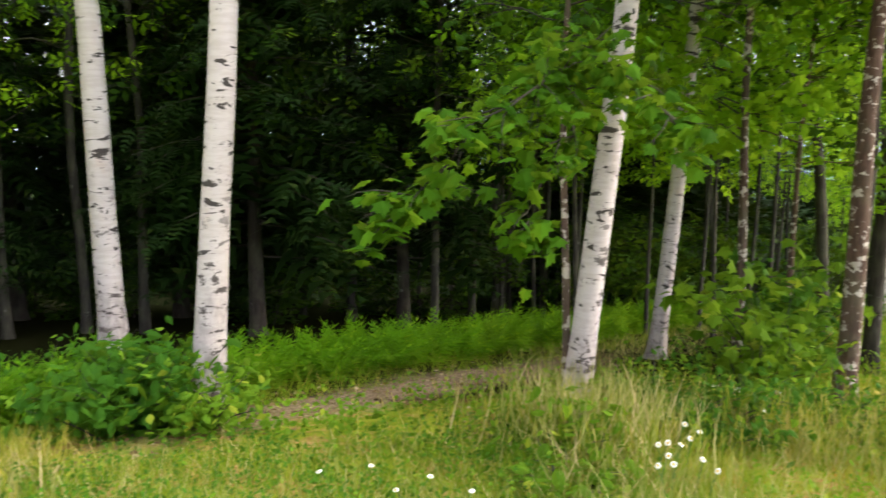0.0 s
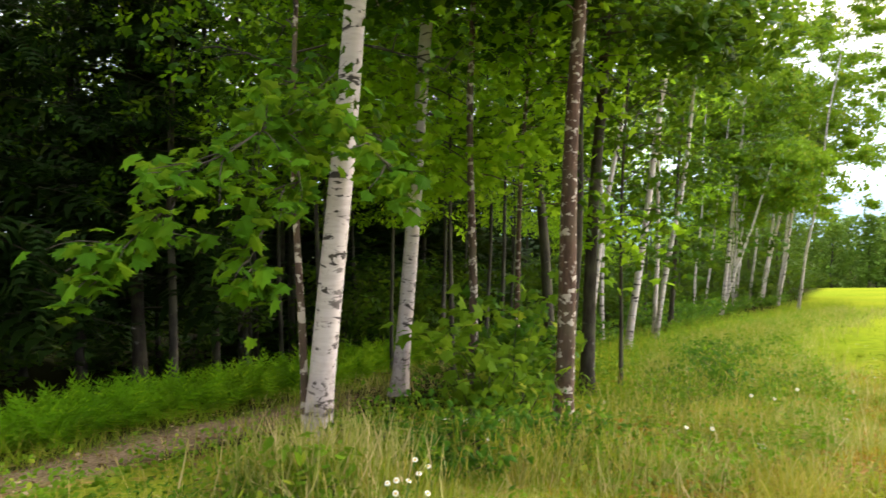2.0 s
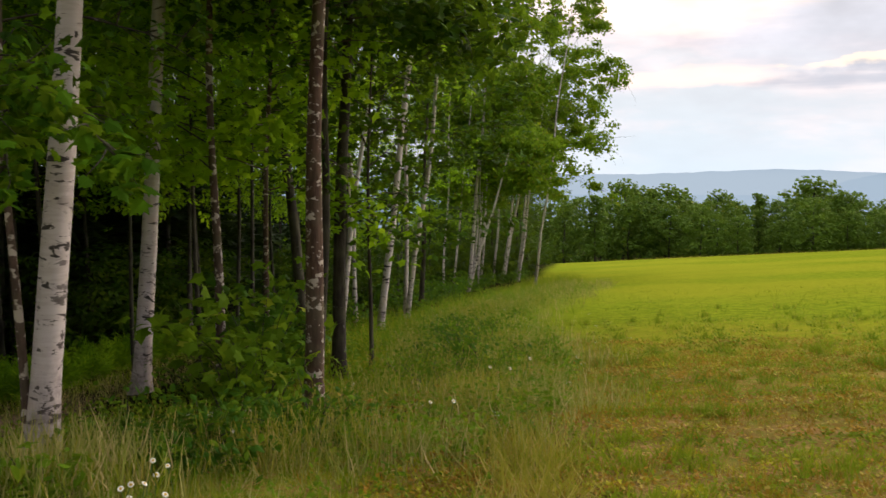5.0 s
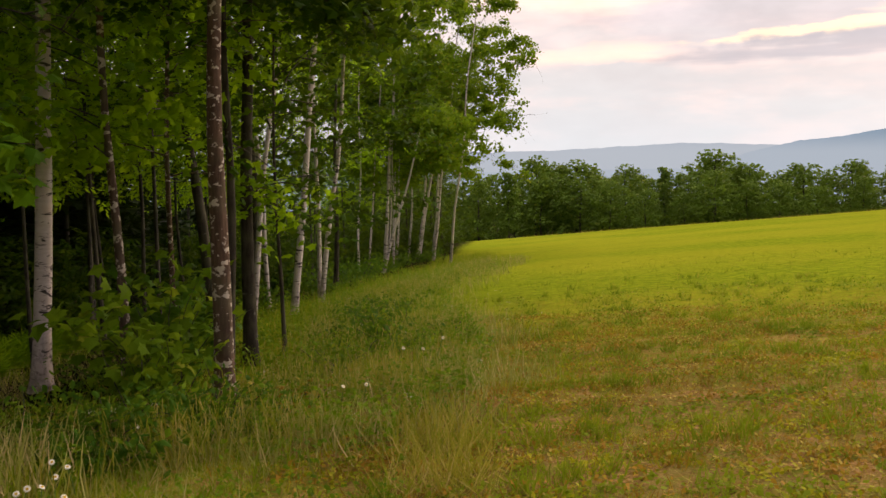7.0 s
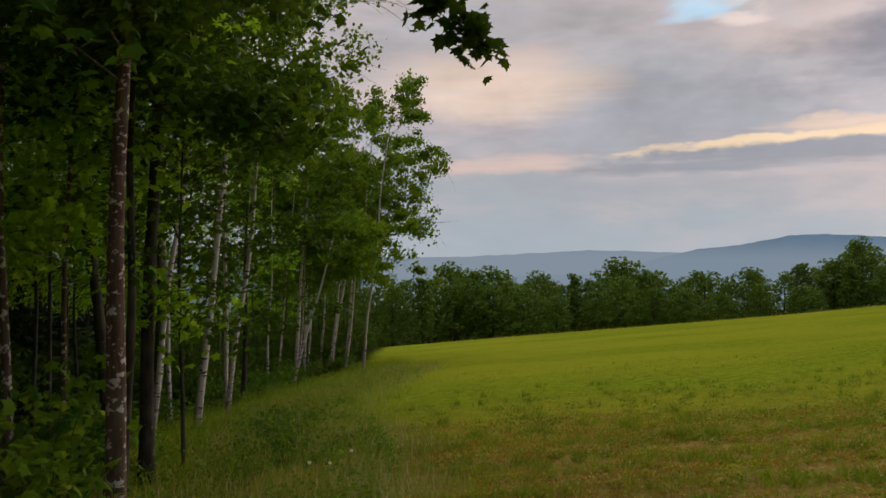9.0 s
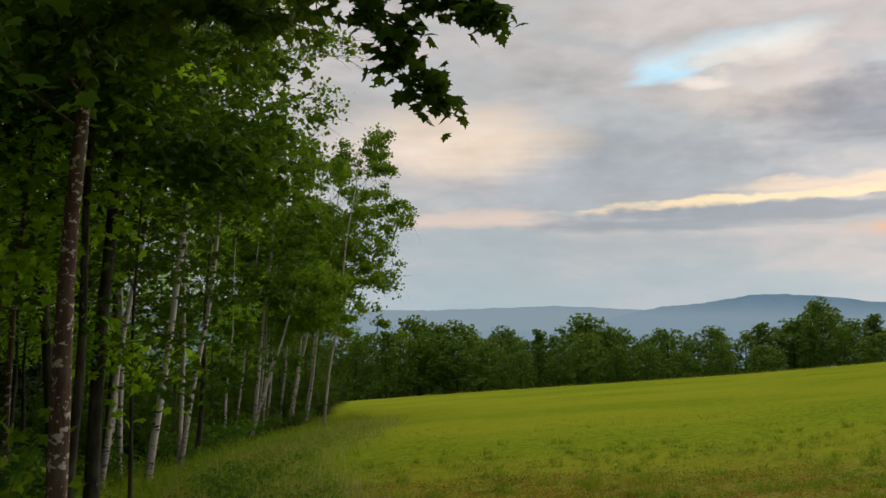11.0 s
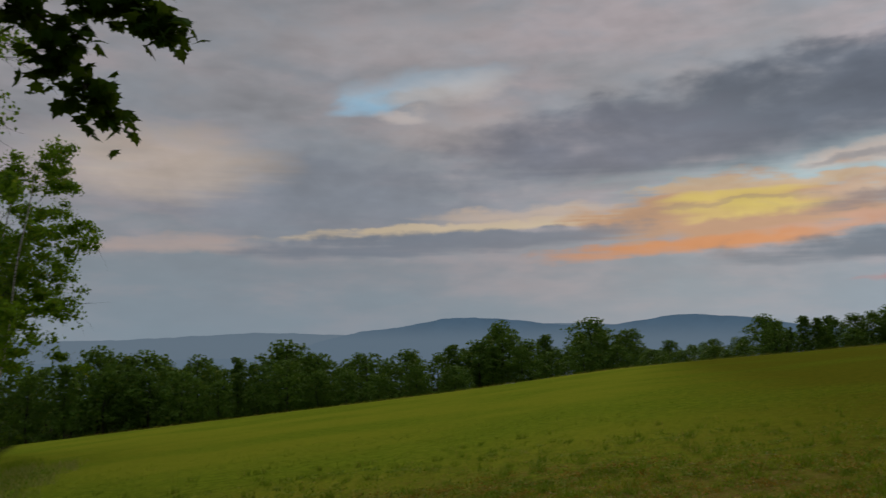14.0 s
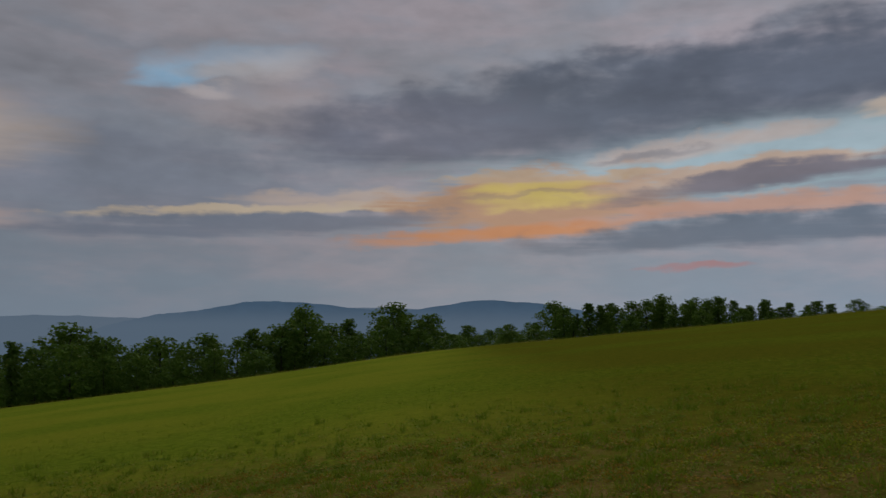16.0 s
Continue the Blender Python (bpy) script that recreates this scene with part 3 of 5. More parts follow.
def tube(paths, sides=7):
    """Tapered round limbs: a list of (points, radii). Returns vertices and faces."""
    v, f = [], []
    for pts, radii in paths:
        pts, radii = np.asarray(pts, float), np.asarray(radii, float)
        d = np.gradient(pts, axis=0)
        d /= np.maximum(np.linalg.norm(d, axis=1, keepdims=True), 1e-9)
        ref = np.array([1.0, 0, 0]) if abs(d[0][0]) < 0.8 else np.array([0, 1.0, 0])
        s = len(pts)
        base = len(v)
        for p, w, r in zip(pts, d, radii):
            a = np.cross(w, ref)
            a /= np.linalg.norm(a)
            b = np.cross(w, a)
            for j in range(sides):
                g = 2 * math.pi * j / sides
                v.append(tuple(p + r * (math.cos(g) * a + math.sin(g) * b)))
        for i in range(s - 1):
            for j in range(sides):
                k = (j + 1) % sides
                f.append((base + i * sides + j, base + (i + 1) * sides + j, base + (i + 1) * sides + k, base + i * sides + k))
        f.append(tuple(base + (s - 1) * sides + j for j in range(sides)))
    return v, f


def trunk_path(height, diameter, lean=(0, 0), wobble=0.05, flare=1.5, steps=14, top=0.25):
    """The middle line and radii of a stem from just under the ground; it straightens as it rises."""
    h = np.concatenate([[-0.25, 0.0, 0.12, 0.35], np.linspace(0.7, height, steps)])
    ph = rng.uniform(0, 6.28, 4)
    sway = wobble * np.minimum(np.maximum(h, 0), 3.0) / 2
    x = lean[0] * h + sway * np.sin(h * 1.1 + ph[0]) * 0.6
    y = lean[1] * h + sway * np.sin(h * 0.9 + ph[1]) * 0.6
    x, y = x - x[1], y - y[1]
    r = diameter / 2 * (1 - (1 - top) * np.clip(h / height, 0, 1) ** 0.9)
    r *= 1 + (flare - 1) * np.exp(-np.maximum(h, 0) / 0.16)
    r *= 1 + rng.normal(0, 0.025, len(h))
    return np.stack([x, y, h], -1), r


def limb(start, heading, length, radius, droop=0.0, steps=6, kink=0.12):
    """A limb from start along heading, bending down by droop."""
    d = np.asarray(heading, float)
    d = d / np.linalg.norm(d)
    p, out = np.asarray(start, float), []
    for i in range(steps + 1):
        out.append(p)
        d = d + rng.normal(0, kink, 3) + np.array([0, 0, -droop / steps])
        d = d / np.linalg.norm(d)
        p = p + d * length / steps
    return np.array(out), np.linspace(radius, radius * 0.2, steps + 1)


def crown(paths, low, high, count, reach, rise=0.5, droop=0.4, twigs=5, sweep=None, spread=math.pi):
    """Limbs off the stem between two heights, each with twigs. Adds the wood to paths and returns twig points."""
    stem, radii = paths[0]
    spots = []
    for i in range(count):
        t = (i + rng.uniform(0.1, 0.9)) / count
        z = low + (high - low) * t
        j = int(np.clip(np.searchsorted(stem[:, 2], z), 1, len(stem) - 1))
        q = (z - stem[j - 1, 2]) / max(stem[j, 2] - stem[j - 1, 2], 1e-6)
        start = stem[j - 1] * (1 - q) + stem[j] * q
        a = i * 2.4 + rng.normal(0, 0.5) if sweep is None else sweep + rng.uniform(-spread, spread)
        size = reach * (0.55 + 0.75 * math.sin(math.pi * min(0.12 + 0.85 * t, 1.0))) * rng.uniform(0.7, 1.15)
        heading = (math.cos(a), math.sin(a), rise + 0.7 * t + rng.normal(0, 0.15))
        line, rr = limb(start, heading, size, max(0.22 * radii[j], 0.010), droop)
        paths.append((line, rr))
        for s in range(twigs):
            u = rng.uniform(0.3, 1.0)
            f = u * (len(line) - 1)
            at = line[int(min(f, len(line) - 2))] * (1 - f % 1) + line[int(min(f, len(line) - 2)) + 1] * (f % 1)
            b = a + rng.normal(0, 0.9)
            tw, tr = limb(at, (math.cos(b), math.sin(b), rng.normal(0.1, 0.3)), size * rng.uniform(0.25, 0.5), 0.008, droop, 4)
            paths.append((tw, tr))
            spots.append(tw)
        spots.append(line[2:])
    return np.concatenate(spots)


def leafy(spots, count, spread):
    spots = spots[rng.choice(len(spots), max(len(spots) * 7 // 10, 8), replace=False)]
    return spots[rng.integers(0, len(spots), count)] + rng.normal(0, 1, (count, 3)) * np.array([spread, spread, spread * 0.6])


def puff_crown(spots, puffs, leaves):
    """Leaf places and facings in separate masses along the limbs."""
    out = np.hypot(*(spots[:, :2] - spots[:, :2].mean(0)).T)
    spots = spots[out < np.quantile(out, 0.93)]
    mid = spots[rng.choice(len(spots), puffs, replace=False)]
    return clad(mid, rng.uniform(0.28, 0.62, puffs), leaves // puffs, 0.8, 0.15)


def tree(name, x, y, label, category, group, height, diameter, lean, bark, leaf, shape, leaf_size, leaves, low, high, limbs, reach,
         spread=0.3, rise=0.5, droop=0.4, wobble=0.06, sides=10, sweep=None, sector=math.pi, flare=1.5, twigs=5, split=False, puffs=0):
    t = thing(name, x, y, label, category, group)
    paths = [trunk_path(height, diameter, lean, wobble, flare)]
    spots = crown(paths, low, high, limbs, reach * (0.95 if puffs else 1.0), rise, droop, twigs, sweep, sector) if limbs else None
    v, f = tube(paths[:1], sides)
    mesh_object("trunk", v, f, bark, t, smooth=True)
    if limbs:
        wood = DARK_BARK if bark in (BIRCH_BARK, BANDED_BARK) else bark
        for group_of in ([paths[i:i + twigs + 1] for i in range(1, len(paths), twigs + 1)] if split else [paths[1:]]):
            v, f = tube(group_of, 4 if split else 3)
            mesh_object("branch" if split else "crown_wood", v, f, wood, t, smooth=True)
        if puffs:
            p, w = puff_crown(spots, puffs, leaves)
            facing_leaves("crown", shape, p, w, rng.uniform(0.7, 1.2, len(p)) * leaf_size, leaf, t, 0.9)
            return t
        leaf_cloud("crown", shape, leafy(spots, leaves, spread), rng.uniform(0.7, 1.2, leaves) * leaf_size, leaf, t)
    return t


# ---------------------------------------------------------------- birches at the wood's edge
BIRCHES = [  # x, y, diameter, lean x, lean y, height, crown base
    (-3.44, 8.45, 0.30, -0.024, -0.010, 13, 6.5), (-1.83, 6.27, 0.265, 0.067, 0.020, 13, 6.5),
    (1.17, 6.75, 0.24, 0.098, -0.016, 12, 5.5), (2.69, 9.89, 0.215, 0.077, -0.022, 12, 5.0),
    (7.63, 14.34, 0.13, 0.110, -0.055, 10, 5.2), (8.94, 16.11, 0.115, -0.035, 0.018, 10, 5.2), (10.3, 19.4, 0.15, 0.050, -0.025, 11, 5.4),
    (8.78, 14.75, 0.17, 0.100, -0.055, 12, 5.6), (10.87, 17.12, 0.125, 0.005, -0.004, 10, 5.2), (10.72, 16.80, 0.135, 0.110, -0.066, 12.5, 5.6),
    (20.28, 28.50, 0.10, 0.072, -0.050, 10, 4.4), (19.47, 26.29, 0.155, 0.230, -0.165, 6, 3.8), (21.2, 28.6, 0.17, 0.058, -0.042, 12, 5.2),
    (26.5, 34.8, 0.14, 0.056, -0.042, 10, 4.6), (27.8, 35.4, 0.15, 0.055, -0.043, 10, 4.6), (28.4, 35.4, 0.17, 0.110, -0.087, 11, 4.8),
    (29.2, 36.2, 0.19, 0.120, -0.095, 12.5, 4.6), (27.6, 33.0, 0.17, 0.100, -0.080, 12.5, 4.4), (24.75, 28.28, 0.13, 0.085, -0.075, 12.5, 4.2),
    (31.0, 37.2, 0.16, 0.09, -0.06, 10, 3.8), (23.3, 31.2, 0.12, 0.05, -0.03, 10, 4.4), (22.3, 29.4, 0.09, 0.02, -0.01, 8, 4.0),
    (24.4, 32.4, 0.10, 0.09, -0.06, 9, 4.2), (25.2, 33.4, 0.11, 0.04, -0.03, 9, 4.4), (18.6, 26.8, 0.10, 0.03, -0.02, 8, 4.0),
]
for x, y, d, lx, ly, h, base in BIRCHES:
    r = math.hypot(x, y)
    near, outer = r < 12, x > 24 and y < 34
    tree("birch_tree", x, y, "white paper birch with " + ("dark scars and peeling bark" if near else "a light green leafy crown") + " beside the meadow",
         "birch tree", "birches along the meadow", h, d, (lx, ly), BIRCH_BARK, BIRCH_LEAF, SMALL if near else PATCH,
         0.12 if near else (0.10 if r < 25 else 0.135), 2600 if near else (11500 if outer else 8000), base, h - 0.2, 22, 2.0 if near else (3.3 if outer else 2.5),
         spread=0.32, rise=0.5, droop=0.6, wobble=0.02 if near else 0.06, sides=14 if near else 8, flare=1.45 if near else 1.25, puffs=0 if near else (160 if outer else 115),
         sweep=None if near else (-0.5 if outer else math.atan2(y, x) - 0.4), sector=2.5 if outer else 1.9)

# ---------------------------------------------------------------- maples and other edge trees
EDGE_TREES = [  # x, y, diameter, lean, height, crown base, bark, leaf size, leaves, reach
    (3.68, 7.18, 0.195, (0.024, -0.012), 9, 3.9, MAPLE_BARK, 0.12, 6000, 2.7),
    (3.45, 9.21, 0.125, (-0.004, 0.002), 8, 2.4, BANDED_BARK, 0.13, 5200, 2.2),
    (1.10, 6.84, 0.075, (-0.006, 0.0), 6, 2.6, BANDED_BARK, 0.10, 1500, 1.2),
    (4.97, 9.18, 0.185, (0.028, -0.014), 9.5, 4.4, DARK_BARK, 0.13, 9500, 2.8),
    (4.40, 8.60, 0.12, (0.045, -0.022), 8, 4.3, DARK_BARK, 0.12, 3600, 2.1),
    (6.24, 12.94, 0.21, (-0.088, 0.040), 9.5, 3.2, DARK_BARK, 0.14, 5000, 2.6),
    (4.25, 9.85, 0.082, (0.030, -0.012), 7, 2.4, MAPLE_BARK, 0.13, 2600, 1.6),
    (5.45, 9.16, 0.058, (-0.003, 0.001), 5.5, 1.7, DARK_BARK, 0.11, 1300, 1.1),
    (9.0, 16.9, 0.16, (0.02, 0.0), 9, 3.0, DARK_BARK, 0.15, 3000, 2.2),
    (13.5, 20.5, 0.16, (0.03, -0.01), 9, 2.2, DARK_BARK, 0.16, 3200, 2.6),
]
# Maples that take the brighter leaf colour, as if lit from behind.
BACKLIT = {(3.45, 9.21), (4.25, 9.85)}
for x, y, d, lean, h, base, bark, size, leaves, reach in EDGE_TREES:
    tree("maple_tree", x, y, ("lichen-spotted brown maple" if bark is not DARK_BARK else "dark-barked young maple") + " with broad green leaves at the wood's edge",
         "maple tree", "maples at the wood's edge", h, d, lean, bark, LIT_LEAF if (x, y) in BACKLIT else SHADED_EDGE_LEAF, MAPLE_LITE, size, leaves, base, h - 0.3, 20, reach,
         spread=0.26, rise=0.35, droop=0.5, sides=12, split=True, sweep=radians(150 if x < 3.8 else 225) if x < 5.0 and d > 0.122 else None, sector=2.2 if x < 3.8 else 1.35)

# ---------------------------------------------------------------- inside the wood
WOOD = [  # x, y, diameter
    (-5.69, 10.49, 0.16), (-4.93, 11.13, 0.155), (-4.17, 11.28, 0.155), (-1.52, 13.57, 0.085), (-0.10, 12.19, 0.11), (0.55, 14.02, 0.165),
    (1.02, 15.17, 0.115), (1.34, 15.83, 0.088), (1.95, 17.30, 0.095), (2.03, 16.00, 0.10), (4.09, 19.48, 0.135), (1.96, 15.35, 0.082),
    (-1.55, 14.29, 0.08), (7.53, 24.08, 0.14), (11.35, 30.46, 0.135), (5.4, 18.2, 0.10), (3.2, 21.5, 0.14),
]
for i in range(46):
    x, y = rng.uniform(-22, 28), rng.uniform(10, 50)
    if edge_gap(x, y) < -7.5 and (x < 2.5 or i % 3 == 0):
        WOOD.append((x, y, rng.uniform(0.09, 0.2)))
WOOD += [(30.5, 41.0, 0.15), (32.5, 41.5, 0.16), (34.5, 44.0, 0.18), (28.5, 39.5, 0.15), (36.5, 45.5, 0.18), (33.8, 40.6, 0.14), (37.0, 43.4, 0.15), (39.5, 46.5, 0.16), (35.2, 42.0, 0.13)]
models = []
for i in range(4):
    h = (11, 12, 10, 13)[i]
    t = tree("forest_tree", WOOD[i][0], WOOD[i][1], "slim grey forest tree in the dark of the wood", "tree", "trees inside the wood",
             h, 0.15, (0.01 * i - 0.015, 0.01), GREY_BARK, SHADED_WOOD_LEAF if i < 2 else LIT_LEAF, TWIG, 0.36, 760, (2.6, 3.0, 3.0, 3.6)[i], h, 22, 2.7, spread=0.5, droop=0.3, sides=7, flare=1.2, twigs=2)
    models.append((t, h))
for i, (x, y, d) in enumerate(WOOD[4:]):
    t, h = models[i % 2 + (2 if 1.5 < x < 25 else 0)]
    m = pose(x, y, float(ground_z(x, y)), 0, 0, rng.uniform(0, 360)) @ Matrix.Diagonal((d / 0.15 * 0.35 + 0.65, d / 0.15 * 0.35 + 0.65, rng.uniform(0.85, 1.15), 1))
    copy_thing(t, m)


def spruce(x, y, height, reach, low, seed_turn, step=0.085, rise=0.30, big=1.0):
    t = thing("spruce_tree", x, y, "dark green spruce with drooping boughs at the edge of the wood", "spruce tree", "spruces in the wood", turn=seed_turn)
    stem = trunk_path(height, 0.24, (0, 0), 0.02, 1.3)
    v, f = tube([stem], 8)
    mesh_object("trunk", v, f, DARK_BARK, t, smooth=True)
    lines, places, ways, sizes = [], [], [], []
    z = low
    while z < height - 0.2:
        size = reach * (1 - (z - low * 0.3) / height) ** 0.8 + 0.15
        for j in range(6):
            a = rng.uniform(0, 6.28)
            line, rr = limb((0, 0, z + rng.normal(0, 0.06)), (math.cos(a), math.sin(a), 0.05), size * rng.uniform(0.75, 1.1), 0.016, 0.45, 6, 0.05)
            lines.append((line, rr))
            for u in np.arange(0.15, 1.0, step):
                s = u * 6
                at = line[int(s)] * (1 - s % 1) + line[int(s) + 1] * (s % 1)
                for side in (-1, 1):
                    b = a + side * rng.uniform(0.5, 1.0)
                    places.append(at)
                    ways.append((math.cos(b), math.sin(b), rng.normal(-0.25, 0.12)))
                    sizes.append(big * (size * (1.05 - u) * 0.42 + 0.16))
        z += rise
    v, f = tube([(a[::2], b[::2]) for a, b in lines], 3)
    mesh_object("crown_wood", v, f, DARK_BARK, t)
    leaf_cloud("needles", SPRAY, np.array(places), np.array(sizes), NEEDLE, t, np.array(ways), 0.15)
    return t


first = spruce(-2.6, 11.4, 11, 2.3, 1.3, 20, 0.12, 0.32, 1.2)
for x, y, q in ((-0.6, 13.0, 1.0), (-7.4, 9.6, 1.1), (-4.4, 13.6, 1.15), (-6.7, 12.7, 1.1)):
    copy_thing(first, pose(x, y, float(ground_z(x, y)), 0, 0, rng.uniform(0, 360)) @ Matrix.Scale(q, 4))
backing = spruce(-9.5, 13.0, 10, 2.6, 0.4, 70, 0.40, 0.62, 2.6)
for i in range(28):
    u = i / 27
    x, y = -17 + 37 * u + rng.normal(0, 0.8), 13 + 9 * math.sin(u * 2.2) + 17 * u + (i % 2) * 3.5 + rng.normal(0, 0.8)
    copy_thing(backing, pose(x, y, float(ground_z(x, y)), 0, 0, rng.uniform(0, 360)) @ Matrix.Diagonal((1.15, 1.15, rng.uniform(0.95, 1.3) if x < 1.5 else rng.uniform(0.58, 0.75), 1)))

for x, y in ((3.8, 18.8), (2.4, 19.6), (5.6, 20.2), (7.6, 23.0)):
    copy_thing(backing, pose(x, y, float(ground_z(x, y)), 0, 0, rng.uniform(0, 360)) @ Matrix.Diagonal((1.1, 1.1, 0.7, 1)))

# young beeches just inside the edge; the meadow's light is put into their leaf colour
YOUNG = [(2.2, 13.2, 1.0), (4.2, 13.0, 0.95), (5.6, 14.6, 1.05), (0.2, 15.6, 1.0), (3.4, 16.4, 1.1), (6.9, 16.6, 1.0), (8.0, 18.6, 1.05), (10.0, 21.5, 1.1),
         (12.6, 23.8, 1.1), (15.5, 25.2, 1.15), (17.6, 28.5, 1.1), (21.0, 31.5, 1.2), (25.0, 35.5, 1.2), (4.6, 14.2, 0.9), (8.4, 20.4, 0.9), (12.0, 24.4, 0.9), (-6.3, 7.9, 0.9), (-7.6, 7.0, 1.0), (4.9, 12.0, 0.95), (5.2, 15.4, 1.0), (6.2, 17.8, 1.0), (3.2, 12.4, 0.9), (-5.2, 8.9, 0.8), (1.0, 13.4, 1.1), (-0.4, 14.4, 1.15), (1.7, 14.6, 1.1), (2.0, 11.8, 1.05), (3.9, 11.4, 1.0)]
YOUNG += [(12 + 2.1 * i + rng.normal(0, 0.7), 25.5 + 2.05 * i + rng.normal(0, 0.9), rng.uniform(0.5, 0.75)) for i in range(12)]
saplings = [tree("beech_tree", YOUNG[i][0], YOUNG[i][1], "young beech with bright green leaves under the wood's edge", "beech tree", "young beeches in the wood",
                 (7.5, 6.5)[i], 0.08, (0.02, -0.01), GREY_BARK, LIT_LEAF, TWIG, 0.30, 640, (3.3, 3.0)[i], (7.4, 6.4)[i], 22, 2.0, spread=0.3, rise=0.15, droop=0.35, sides=7, flare=1.2, twigs=3)
            for i in range(2)]
for i, (x, y, q) in enumerate(YOUNG[2:]):
    copy_thing(saplings[i % 2], pose(x, y, float(ground_z(x, y)), 0, 0, rng.uniform(0, 360)) @ Matrix.Scale(q, 4))

# ---------------------------------------------------------------- tree line beyond the crest
def far_tree(kind, height, reach, leaves, label, masses=26, shape="round"):
    """A tree for the distance: a stem and a crown of rounded leafy masses."""
    t = thing(kind, 0, 0, label, "tree", "tree line beyond the meadow", z=0)
    stem = trunk_path(height * 0.85, height * 0.028, (0.01, 0.0), 0.1, 1.2, 10)
    v, f = tube([stem], 6)
    mesh_object("trunk", v, f, GREY_BARK, t, smooth=True)
    u = (np.arange(masses) + 0.5) / masses
    a = np.arange(masses) * 2.4 + rng.normal(0, 0.35, masses)
    if shape == "pointed":
        out, size = reach * 1.5 * (1.0 - u) * rng.uniform(0.5, 0.9, masses), 0.22 + 0.85 * (1 - u)
        z = height * (0.08 + 0.87 * u)
    elif shape == "tall":
        out = reach * np.sin(np.pi * (0.25 + 0.68 * u)) * rng.uniform(0.25, 0.75, masses)
        size, z = rng.uniform(0.9, 1.35, masses) * (1.1 - 0.45 * u), height * (0.20 + 0.73 * u)
    else:
        out = reach * np.sin(np.pi * (0.28 + 0.62 * u)) * rng.uniform(0.3, 0.8, masses)
        size, z = rng.uniform(1.1, 1.8, masses) * (1.05 - 0.3 * u), height * (0.17 + 0.70 * u)
    p, d = clad(np.stack([out * np.cos(a), out * np.sin(a), z], -1), size, leaves // masses)
    p[:, 2] = np.maximum(p[:, 2], 0.15)
    facing_leaves("crown", PATCH, p, d, rng.uniform(0.6, 1.2, len(p)) * 0.37, FAR_LEAF, t)
    return t


FAR = [far_tree("far_tree", 12, 3.4, 2200, "full round deciduous tree in the far tree line"),
       far_tree("far_tree", 11, 2.1, 1900, "slender deciduous tree in the far tree line", 24, "tall"),
       far_tree("far_tree", 10, 4.0, 2200, "broad bushy deciduous tree in the far tree line", 28),
       far_tree("pine_tree", 12, 2.2, 1900, "pointed conifer in the far tree line", 26, "pointed")]
TOPS = [(36, -2.6), (42.9, -1.9), (46.9, -1.6), (49.7, -1.9), (53, -2.2), (55.6, -2.5), (58.7, -1.3), (60.9, -2.1), (64.2, -2.1), (67, -1.9), (70.1, -1.7),
        (72, -1.3), (73.6, 0.0), (76.6, -1.0), (79.7, 0.2), (82.1, -0.5), (84.9, -1.2), (87.6, -1.1), (90.9, 0.42), (94.6, 0.25), (98, 0.92), (100.2, 0.72), (101.6, 0.82),
        (103.4, 0.36), (104.6, 0.58), (106.0, 0.40), (107.1, 0.26), (108.4, 0.35), (110.2, 0.52), (112, 0.5), (118, 0.8)]
placed = {}
SPOTS = []
for az, el in TOPS:
    SPOTS.append((az, el, 121.0))
for row, (far, drop) in enumerate(((114, 0.9), (127, 0.3))):
    az = 33.0 + row * 0.8
    while az < 120:
        top = float(np.interp(az, [a for a, _ in TOPS], [e for _, e in TOPS])) - drop - abs(rng.normal(0, 0.4))
        SPOTS.append((az, top, far + rng.uniform(-3, 3)))
        az += rng.uniform(1.25, 1.95) * (1.4 if row == 0 else 1.0)
az = 91.5
while az < 106:  # a closed hedge of trees on the rise
    SPOTS.append((az, float(np.interp(az, [a for a, _ in TOPS], [e for _, e in TOPS])) - 0.05 - abs(rng.normal(0, 0.18)), 117.0 + rng.uniform(-1, 1)))
    az += rng.uniform(0.7, 1.1)
for az, el, q in SPOTS:
    x, y = q * math.sin(radians(az)), q * math.cos(radians(az))
    zb = float(ground_z(x, y))
    k = 3 if rng.random() < 0.03 else int(rng.integers(0, 3))
    low_tree = 1.5 + q * math.tan(radians(el)) - zb < 6.5
    k = 2 if low_tree else k
    if az > 90 and q < 123:
        k = (0, 1, 0, 1, 3)[int(rng.integers(0, 5))]
    k = 0 if el > -0.2 and az < 90 and q == 121.0 and k == 1 else k
    tall = 1.13 * max(1.5 + q * math.tan(radians(el)) - zb, 3.0)
    tall *= 0.85 if k == 3 else 1.0
    wide = max(tall / 11, 0.45 if az > 90 else 0.6) * rng.uniform(1.0, 1.45) * (0.95 if k == 3 else 1.0)
    m = pose(x, y, zb, 0, 0, rng.uniform(0, 360)) @ Matrix.Diagonal((wide, wide, tall / (12, 11, 10, 12)[k], 1))
    if k not in placed:
        placed[k] = m
    else:
        copy_thing(FAR[k], m)
for k, m in placed.items():
    FAR[k].matrix_basis = m

